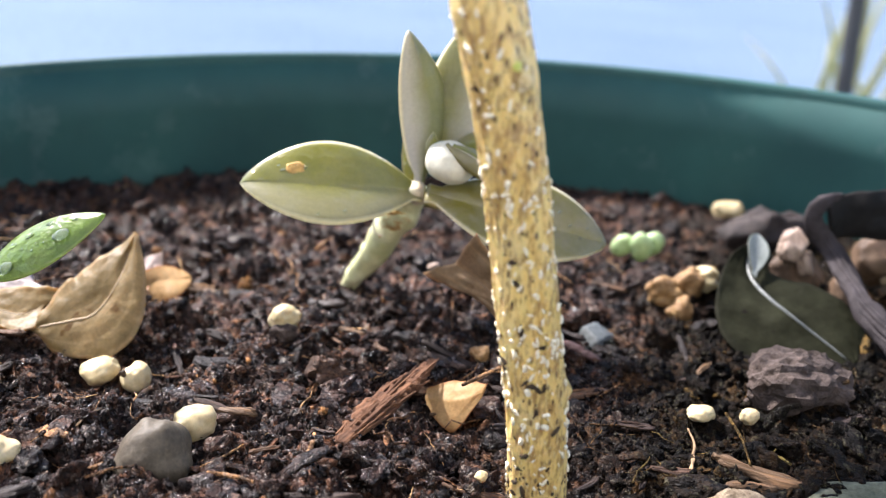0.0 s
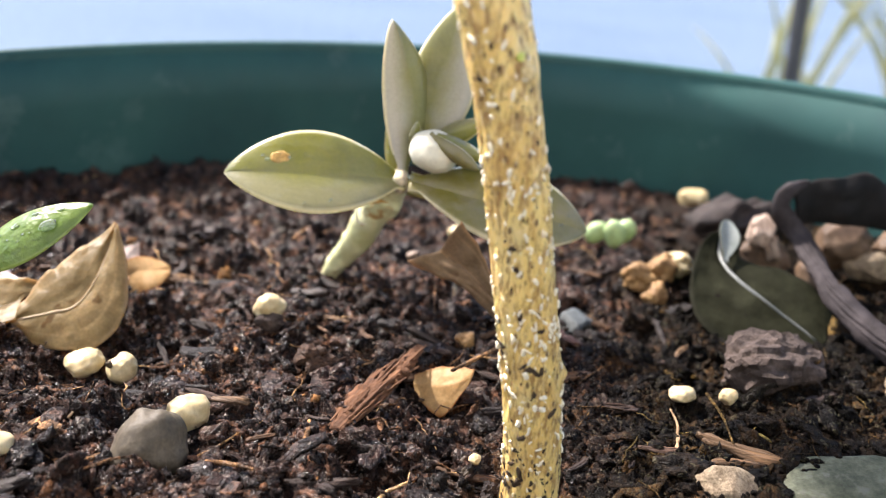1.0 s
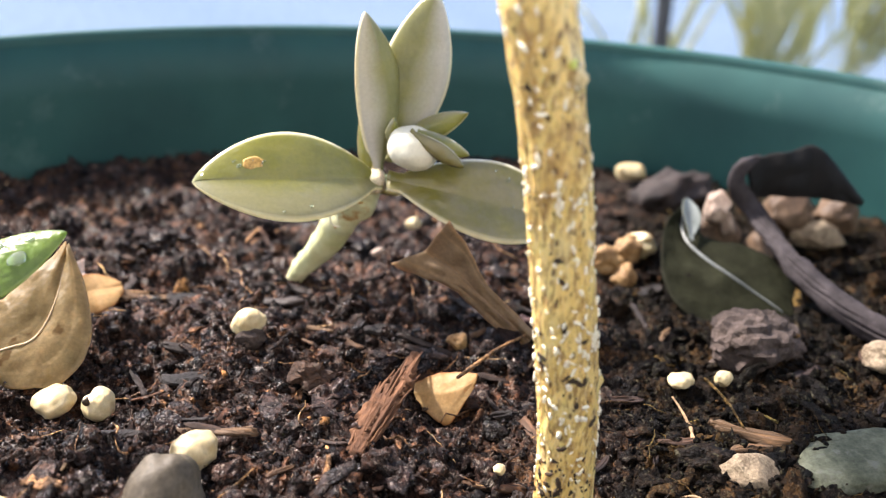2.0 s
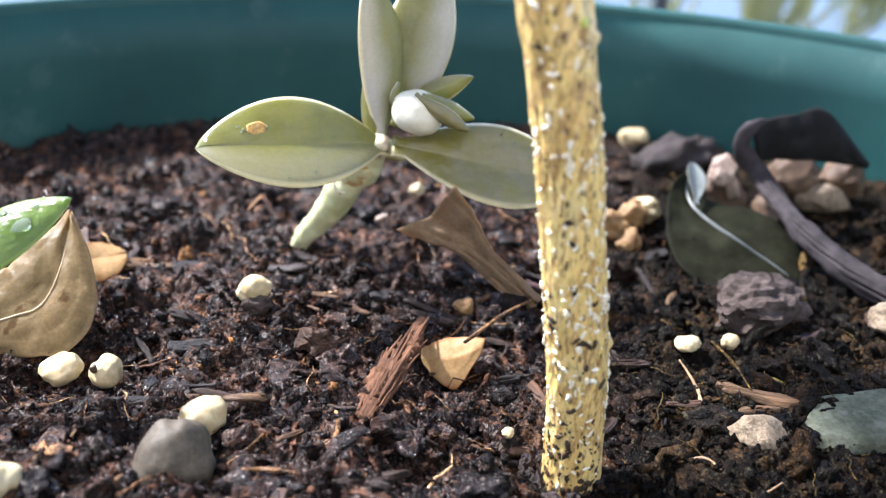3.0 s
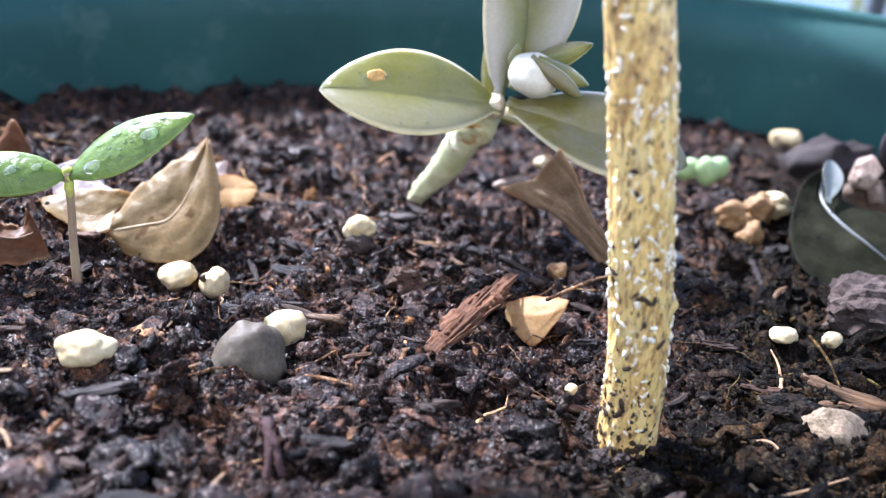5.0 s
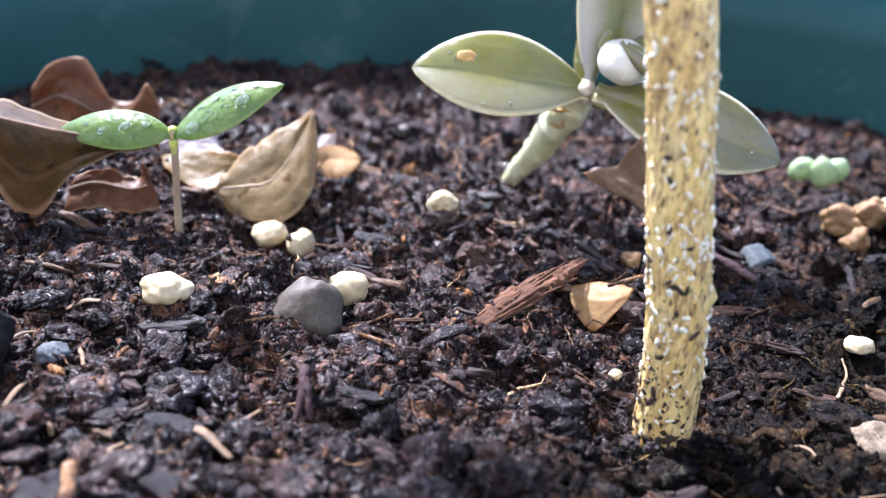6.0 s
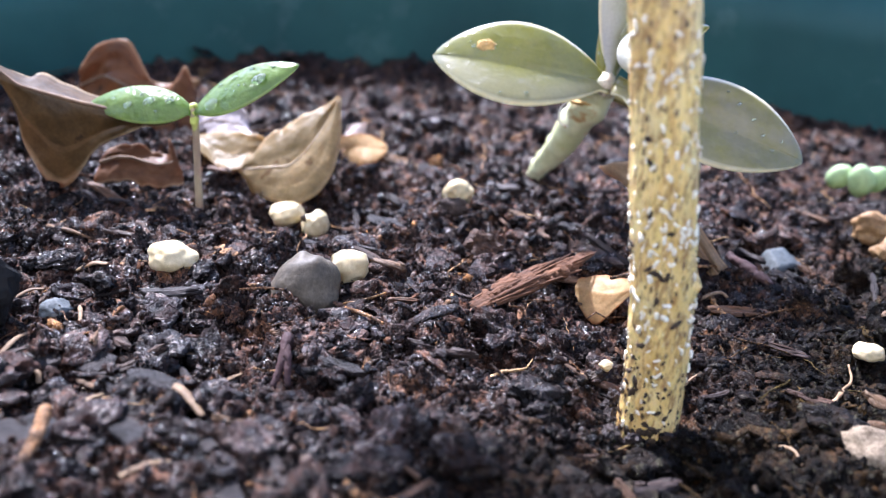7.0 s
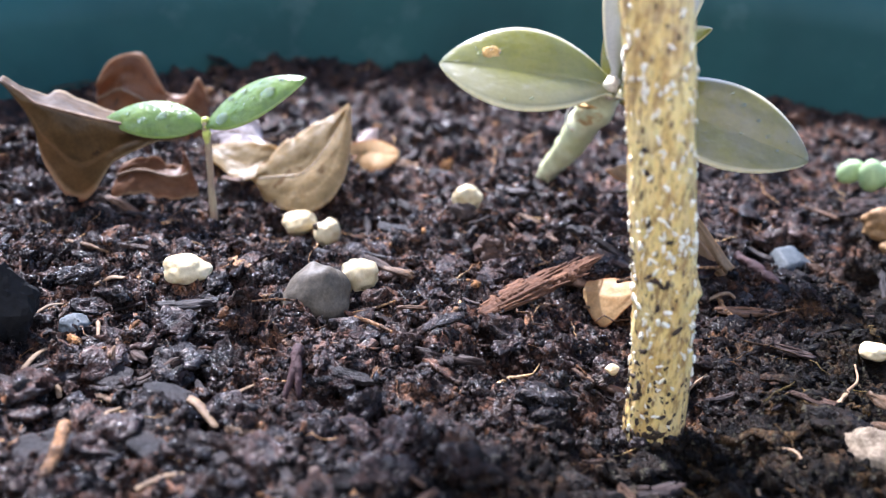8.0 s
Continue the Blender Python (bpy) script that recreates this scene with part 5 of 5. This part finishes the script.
stone("stone", (0.1274, 0.2315, 0.0060), (0.0090, 0.0050, 0.0042), M_STONE_TAN, 27, (0, 6, 5), "flat tan stone among the brown ones", lump=0.3, sharp=0.3)
stone("soil_lump", (0.0755, 0.1760, 0.0020), (0.0122, 0.0088, 0.0080), M_LUMP, 13, (0, 0, 15), "big brown lump of compacted soil", "soil lump", lump=0.35, freq=1.4, sharp=0.1, jag=0.05)
stone("perlite_bead", (0.0070, 0.2490, 0.0030), (0.0022, 0.0020, 0.0021), M_BEAD, 28, (0, 0, 30), "cream white perlite bead lying on soil", "perlite", 0.3, 1.0, group="perlite beads on the soil")
stone("perlite_bead", (-0.0060, 0.2300, 0.0025), (0.0020, 0.0012, 0.0010), M_STONE_PINK, 29, (0, -30, 0), "pale pinkish perlite chip lying on soil", "perlite", 0.3, 1.0, group="perlite beads on the soil")
stone("perlite_bead", (0.0170, 0.2520, 0.0045), (0.0018, 0.0018, 0.0046), M_STONE_PINK, 34, (0, 14, 0), "slim pale pinkish chip standing in the soil", "perlite", 0.3, 1.0, group="perlite beads on the soil")
stone("stone", (0.0064, 0.1830, 0.0010), (0.0026, 0.0020, 0.0018), M_STONE_ORANGE, 35, (0, 0, 20), "small orange-brown crumb on the dark soil", lump=0.35, sharp=0.3)
stone("stone", (-0.0390, 0.1866, 0.0014), (0.0033, 0.0020, 0.0022), M_LUMP, 36, (0, 0, -10), "brown crumb leaning against a perlite bead", lump=0.35, sharp=0.3)
stone("wood_lump", (-0.0275, 0.1712, 0.0012), (0.0050, 0.0030, 0.0028), M_WOOD, 37, (0, 12, -25), "yellow-brown rotten wood lump on the soil", "wood lump", lump=0.7, freq=1.9, sharp=0.4, jag=0.03)
stone("soil_lump", (0.0980, 0.2720, 0.0040), (0.0150, 0.0080, 0.0070), M_CLOD, 14, (0, -12, 15), "dark lump of soil near the pot wall", "soil lump", lump=0.5, freq=1.5)
for k, (x, y, z, s) in enumerate(((0.0565, 0.2215, 0.0030, 0.0050), (0.0630, 0.2235, 0.0050, 0.0048), (0.0600, 0.2170, 0.0000, 0.0042), (0.0680, 0.2260, 0.0060, 0.0040))):
    stone("stone", (x, y, z), (s, s * 0.8, s * 0.85), M_STONE_ORANGE if k < 3 else M_BEAD, 30 + k, (0, 0, 40 * k), "tan crumbly stone in a small heap", lump=0.35, group="tan stones in a heap")

stick = thing("bark_stick", (-0.0205, 0.1450, 0.0006), "rotten reddish-brown splintered stick lying on the soil", "stick")
stick.rotation_euler = Vector((0.0165, 0.0330, 0.0012)).to_track_quat("X", "Z").to_euler()
stick.scale = (1.16, 1.5, 1.2)
core = tube("core", [(0.0, 0.0, -0.0004), (0.009, 0.0006, 0.0002), (0.020, -0.0004, 0.0), (0.031, 0.0, 0.0)], [0.0010, 0.0018, 0.0016, 0.0006], 26, 90, 0.35, 8, 0.7)
part("core", core, M_STICK, stick)
for k in range(34):
    u0 = rng.uniform(0.0, 0.55)
    u1 = min(u0 + rng.uniform(0.2, 0.55), 1.06)
    a, r = rng.uniform(-0.4, math.pi + 0.4), np.interp((u0 + u1) / 2, [0, 0.3, 0.65, 1.06], [0.0009, 0.0017, 0.0015, 0.0005])
    at = [np.array((0.031 * u, math.cos(a) * r * q, math.sin(a) * r * q * 0.7)) for u, q in ((u0, 0.85), ((u0 + u1) / 2, 1.06), (u1, rng.uniform(0.7, 1.6)))]
    part("splinter", tube("splinter", at, [0.00012, rng.uniform(0.00015, 0.00035), 0.0001], 7, 18, 0.4, 20 + k), M_STICK, stick)
root = part("root", tube("root", [(-0.0462, 0.1185, -0.0010), (-0.0452, 0.1165, 0.0024), (-0.0444, 0.1145, 0.0036), (-0.0436, 0.1115, 0.0016), (-0.0434, 0.1080, -0.0015)], [0.0006, 0.0009, 0.0009, 0.0007, 0.0005], 14, 36, 0.3, 9), M_ROOT)
tagged(root, "short purplish root arching out of the soil", "root")
root_fork = part("root", tube("root", [(-0.0443, 0.1143, 0.0034), (-0.0428, 0.1118, 0.0020), (-0.0412, 0.1090, -0.0012)], [0.0006, 0.0007, 0.0005], 12, 26, 0.3, 10), M_ROOT)
tagged(root_fork, "thin purplish side root beside the arched one", "root")
STRAWS = [((0.0020, 0.1640, 0.0035), (0.0215, 0.1815, 0.0030), 0.0004), ((-0.0670, 0.0840, 0.0030), (-0.0615, 0.0735, 0.0030), 0.0010), ((-0.0418, 0.1318, 0.0015), (-0.0335, 0.1305, 0.0012), 0.0004), ((0.0560, 0.1620, 0.0020), (0.0560, 0.1450, 0.0010), 0.0003), ((-0.0270, 0.1375, 0.0000), (-0.0255, 0.1460, 0.0015), 0.0005), ((-0.0600, 0.1330, 0.0010), (-0.0660, 0.1290, 0.0005), 0.0005)]
for k, (a, b, r) in enumerate(STRAWS):
    mid = (np.array(a) + np.array(b)) / 2 + np.array([0.0006, 0, 0.0012 if k == 0 else 0.0003])
    ob = part("straw", tube("straw", [a, mid, b], [r, r, r * 0.7], 8, 14, 0.2, k), M_FIBRE)
    tagged(ob, "thin dry straw lying on the soil", "straw", "loose straws")

HAIRS = [([(0.0332, 0.1205, 0.0012), (0.0337, 0.1184, 0.0012), (0.0358, 0.1172, 0.0012), (0.0416, 0.1178, 0.0012), (0.0484, 0.1204, 0.0012)], 0.0003), ([(0.019, 0.1387, 0.0012), (0.0193, 0.1415, 0.0012), (0.0208, 0.1456, 0.0012), (0.0227, 0.148, 0.0012)], 0.00028), ([(0.0342, 0.1305, 0.0012), (0.038, 0.1284, 0.0012), (0.0395, 0.1253, 0.0012)], 0.00028), ([(0.0445, 0.1428, 0.0012), (0.0463, 0.1489, 0.0012), (0.0489, 0.1567, 0.0012), (0.0484, 0.1606, 0.0012)], 0.0003), ([(0.0445, 0.1438, 0.0012), (0.0463, 0.148, 0.0012), (0.0469, 0.151, 0.0012)], 0.0003), ([(0.0188, 0.1723, 0.0012), (0.0235, 0.1778, 0.0012), (0.0259, 0.178, 0.0012)], 0.0004)]
for k, (line, r) in enumerate(HAIRS):
    ob = part("root_hair", tube("root_hair", [(x, y, max(ground_z(x, y), float(soil_broad(x, y))) + 0.0004 + 0.0004 * (i % 2)) for i, (x, y, z) in enumerate(line)], [r, r, r * 0.7], 7, 30, 0.2, 90 + k), M_HAIR)
    tagged(ob, "thin curly tan root hair on the soil", "root hair", "root hairs")
for k, (line, r) in enumerate([([(0.0241, 0.1944, 0.002), (0.029, 0.1905, 0.002), (0.034, 0.1855, 0.002)], 0.0013), ([(0.0212, 0.1785, 0.002), (0.0236, 0.1734, 0.002), (0.0262, 0.1695, 0.002)], 0.0006)]):
    ob = part("root", tube("root", [(x, y, float(soil_broad(x, y)) + 0.0008) for x, y, z in line], [r * 0.8, r, r * 0.6], 12, 30, 0.3, 95 + k), M_ROOT if k == 0 else M_FIBRE)
    tagged(ob, "dark root end lying near the stem" if k == 0 else "thin tan root end lying near the stem", "root")
STRAW_BITS = [((-0.0946, 0.1229, 0.0016), (-0.0885, 0.1242, 0.0013), 0.001), ((-0.0843, 0.1114, 0.0016), (-0.0799, 0.1061, 0.0013), 0.0005), ((-0.0776, 0.1082, 0.0016), (-0.0718, 0.1117, 0.0013), 0.0006), ((-0.087, 0.0956, 0.0016), (-0.0878, 0.1023, 0.0013), 0.0007), ((-0.0762, 0.0923, 0.0016), (-0.0802, 0.0952, 0.0013), 0.0006), ((-0.0661, 0.0869, 0.0016), (-0.0646, 0.0931, 0.0013), 0.0006), ((-0.0513, 0.0995, 0.0016), (-0.0497, 0.1087, 0.0013), 0.0006), ((-0.0585, 0.1009, 0.0016), (-0.0486, 0.0959, 0.0013), 0.0011), ((-0.0662, 0.1073, 0.0016), (-0.0583, 0.1111, 0.0013), 0.001), ((-0.0492, 0.0776, 0.0016), (-0.045, 0.0833, 0.0013), 0.0007), ((-0.0993, 0.1114, 0.0016), (-0.0963, 0.1157, 0.0013), 0.0006), ((-0.0699, 0.1451, 0.0016), (-0.0664, 0.1488, 0.0013), 0.0005)]
for k, (a, b, r) in enumerate(STRAW_BITS):
    ends = [(p[0], p[1], max(ground_z(p[0], p[1]), float(soil_broad(p[0], p[1]))) + 0.0005) for p in (a, b)]
    mid = (np.array(ends[0]) + np.array(ends[1])) / 2 + np.array([0, 0.0003, 0.0006])
    ob = part("straw", tube("straw", [ends[0], mid, ends[1]], [r * 0.75, r * 0.8, r * 0.5], 8, 16, 0.12, 70 + k, 0.4), M_STRAW)
    tagged(ob, "broken dry straw among the soil crumbs", "straw", "loose straws")

# ---- green sprout ----
sprout = thing("sprout", (0.0535, 0.2480, 0.002), "tiny pale green succulent sprout in the soil", "sprout")
for k, (dx, dy, dz, s) in enumerate(((-0.006, 0.000, 0.004, 0.0042), (0.001, -0.002, 0.0045, 0.0048), (0.006, 0.002, 0.0042, 0.0045))):
    v, f = lumpy(3, (s * 0.72, s * 0.6, s * 0.95), 50 + k, 0.12, 1.0)
    leaf = part("leaf", mesh_from("leaf", v, f), M_SPROUT, sprout)
    leaf.matrix_basis = pose(dx * 0.75, dy, dz, 10, (35, -20, 30, -5)[k])

# ---- beyond the pot ----
post = part("post", tube("post", [(0.512, 1.13, -0.30), (0.470, 1.13, 0.3), (0.407, 1.13, 1.2)], [0.011, 0.011, 0.011], 20, 12), M_POST)
tagged(post, "dark slim upright post behind the pot", "post")


def weed(place, seed, blades, tall, label):
    """A clump of thin upright leaves."""
    r = np.random.RandomState(seed)
    clump = thing("weed", place, label, "weed", "weeds behind the pot")
    for k in range(blades):
        a, reach = r.uniform(0, 2 * math.pi), r.uniform(0.3, 1.0) * tall * 0.5
        tip = (math.cos(a) * reach, math.sin(a) * reach, tall * r.uniform(0.6, 1.0))
        foot = (r.normal(0, 0.02), r.normal(0, 0.02), 0)
        blade("leaf", foot, tip, (math.cos(a) * -0.5, -1, 0.4), tall * r.uniform(0.02, 0.045), 0.0008, M_WEED, clump, bend=tall * 0.12, widest=0.6)


weed((0.62, 1.45, -0.30), 1, 12, 0.40, "thin yellow-green weed behind the pot")
weed((0.95, 1.65, -0.30), 2, 34, 0.46, "yellow-green weed clump behind the pot")
weed((1.35, 1.90, -0.30), 3, 36, 0.55, "taller yellow-green weed clump behind the pot")


# ---- larger loose pieces in the soil ----
def bark_flake(x, y, turn, length, width, seed, mat):
    """A thin broken plate with a ragged outline and a layered top."""
    r = np.random.RandomState(seed)
    n = 13
    a = np.arange(n) / n * 2 * np.pi + r.uniform(-0.12, 0.12, n)
    out = np.stack([np.cos(a) * length / 2, np.sin(a) * width / 2], 1) * r.uniform(0.72, 1.1, (n, 1))
    bm = bmesh.new()
    rings = []
    for scale, z in ((0.9, -0.0006), (1.0, -0.0001), (0.95, 0.0004), (0.62, 0.0007)):
        rings.append([bm.verts.new((p[0] * scale, p[1] * scale, z + r.normal(0, 0.00012) + 0.03 * p[0] * p[0] / 0.01)) for p in out])
    for low, high in zip(rings, rings[1:]):
        for i in range(n):
            bm.faces.new((low[i], low[(i + 1) % n], high[(i + 1) % n], high[i]))
    bm.faces.new(rings[-1])
    bm.faces.new(rings[0][::-1])
    ob = part("bark_flake", bm, mat)
    ob.matrix_world = pose(x, y, float(soil_broad(x, y)) + 0.0004, *turn)
    return tagged(ob, "flat dark weathered bark flake lying on soil", "bark flake", "bark flakes on the soil")


FLAKES_BACK = [(-0.071, 0.079, 20, 0.013, 0.006), (-0.052, 0.086, -15, 0.015, 0.006), (-0.035, 0.08, -30, 0.014, 0.005), (-0.06, 0.1, 10, 0.01, 0.005), (-0.082, 0.096, 40, 0.011, 0.005), (-0.02, 0.096, 25, 0.01, 0.004), (0.02, 0.09, -40, 0.012, 0.005), (0.031, 0.096, 40, 0.013, 0.004), (-0.036, 0.118, 5, 0.011, 0.003), (-0.066, 0.113, -20, 0.009, 0.004), (0.064, 0.208, 15, 0.01, 0.005), (-0.05, 0.176, 8, 0.014, 0.005), (-0.062, 0.156, -5, 0.016, 0.003), (-0.01, 0.19, 20, 0.01, 0.004), (-0.055, 0.215, -10, 0.012, 0.005)]
FLAKES_FRONT = [(-0.0576, 0.0927, 10, 0.0115, 0.006), (-0.0673, 0.0841, 0, 0.008, 0.004), (-0.0713, 0.0802, 5, 0.011, 0.007), (-0.0463, 0.0895, -25, 0.0135, 0.006), (-0.0609, 0.0829, 10, 0.008, 0.006), (-0.0726, 0.1006, 0, 0.0085, 0.006)]
for k, (x, y, rz, length, width) in enumerate(FLAKES_BACK + FLAKES_FRONT):
    bark_flake(x, y, (k * 7 % 16 - 8, k * 11 % 18 - 9, rz), length, width, 100 + k, M_FLAKE)
stone("black_chunk", (-0.0990, 0.1040, 0.0040), (0.0060, 0.0045, 0.0085), M_BLACK, 77, (0, 8, 20), "black lump of charred wood on the soil", "charcoal", lump=0.3, sharp=0.3, jag=0.02)
for k in range(22):
    a = k / 22 * 2 * math.pi
    r = 0.0060 + 0.0012 * math.sin(k * 5.1)
    x, y = 0.0140 + r * math.sin(a), STEM_Y - r * math.cos(a)
    w = 0.0013 + 0.0005 * math.sin(k * 2.3)
    stone("soil_crumb", (x, y, ground_z(x, y) + 0.0004), (w, w * 0.8, w * 0.8), M_CLOD, 300 + k, (k * 31, k * 17, k * 50), "dark soil crumb against the foot of the stem", "soil crumb", lump=0.6, freq=2.2, level=3, group="soil crumbs round the stem", jag=0.03)


def cauliflower(seed):
    """A clod built of packed grains: rounded bumps over a broken lump."""
    v, f = lumpy(4, (1, 1, 0.7), seed, 0.8, 1.5, 0.25)
    off = Vector((seed * 1.7, seed * 2.3, seed * 0.9))
    d = v / np.maximum(np.linalg.norm(v, axis=1, keepdims=True), 1e-9)
    grow = [0.16 * (0.5 - abs(noise.noise(Vector(p) * 3.3 + off))) + 0.14 * (0.4 - abs(noise.noise(Vector(p) * 7.5 + off))) + 0.06 * noise.noise(Vector(p) * 15 + off) for p in d]
    return mesh_from("soil_clod", v * (1 + np.array(grow))[:, None] * 0.0026, f)


CLOD_MESHES = [cauliflower(400 + k) for k in range(12)]
for me in CLOD_MESHES:
    me.materials.append(M_CLODS)
more = np.random.RandomState(11)


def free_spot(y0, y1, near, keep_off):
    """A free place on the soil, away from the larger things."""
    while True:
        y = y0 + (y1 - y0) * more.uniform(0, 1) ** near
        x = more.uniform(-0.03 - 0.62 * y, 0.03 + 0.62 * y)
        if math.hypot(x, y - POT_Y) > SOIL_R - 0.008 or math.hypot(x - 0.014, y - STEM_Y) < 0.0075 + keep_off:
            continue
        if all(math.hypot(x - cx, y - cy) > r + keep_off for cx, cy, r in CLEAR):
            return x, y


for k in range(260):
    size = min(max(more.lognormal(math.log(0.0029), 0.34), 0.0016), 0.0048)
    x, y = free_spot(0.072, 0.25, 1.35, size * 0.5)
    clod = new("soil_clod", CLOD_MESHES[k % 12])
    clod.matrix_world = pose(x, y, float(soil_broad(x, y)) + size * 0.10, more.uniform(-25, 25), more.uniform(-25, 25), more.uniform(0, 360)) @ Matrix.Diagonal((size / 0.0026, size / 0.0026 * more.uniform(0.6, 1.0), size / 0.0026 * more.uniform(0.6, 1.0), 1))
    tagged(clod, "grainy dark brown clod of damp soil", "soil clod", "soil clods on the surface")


def splinter_mesh(seed):
    """A layered, split piece of wood."""
    r = np.random.RandomState(seed)
    u, w = np.linspace(-0.5, 0.5, 22), np.linspace(-1, 1, 11)
    wide = 0.11 * (1 - (2 * np.abs(u)) ** 4) ** 0.5 * (1 + 0.35 * lattice(u * 5, u * 0 + seed, seed)) + 0.012
    U, V = np.meshgrid(u, w, indexing="ij")
    grid = np.stack([U + 0.05 * lattice(V * 4, U * 0 + 3, seed + 1) * (np.abs(U) > 0.38), V * wide[:, None] + 0.06 * np.sin(U * 3 + seed), 0.05 * lattice(U * 1.6, V * 3.2, seed + 2) + 0.10 * (r.rand() - 0.3) * (0.25 - U * U) - 0.03 * V * V], -1)
    return sheet("wood_splinter", grid * 0.0095, 0.0095 * (0.026 + 0.022 * lattice(U * 3, V * 6, seed + 3)))


SPLINTER_MESHES = [splinter_mesh(500 + k) for k in range(9)]
for me in SPLINTER_MESHES:
    me.materials.append(M_WOOD)
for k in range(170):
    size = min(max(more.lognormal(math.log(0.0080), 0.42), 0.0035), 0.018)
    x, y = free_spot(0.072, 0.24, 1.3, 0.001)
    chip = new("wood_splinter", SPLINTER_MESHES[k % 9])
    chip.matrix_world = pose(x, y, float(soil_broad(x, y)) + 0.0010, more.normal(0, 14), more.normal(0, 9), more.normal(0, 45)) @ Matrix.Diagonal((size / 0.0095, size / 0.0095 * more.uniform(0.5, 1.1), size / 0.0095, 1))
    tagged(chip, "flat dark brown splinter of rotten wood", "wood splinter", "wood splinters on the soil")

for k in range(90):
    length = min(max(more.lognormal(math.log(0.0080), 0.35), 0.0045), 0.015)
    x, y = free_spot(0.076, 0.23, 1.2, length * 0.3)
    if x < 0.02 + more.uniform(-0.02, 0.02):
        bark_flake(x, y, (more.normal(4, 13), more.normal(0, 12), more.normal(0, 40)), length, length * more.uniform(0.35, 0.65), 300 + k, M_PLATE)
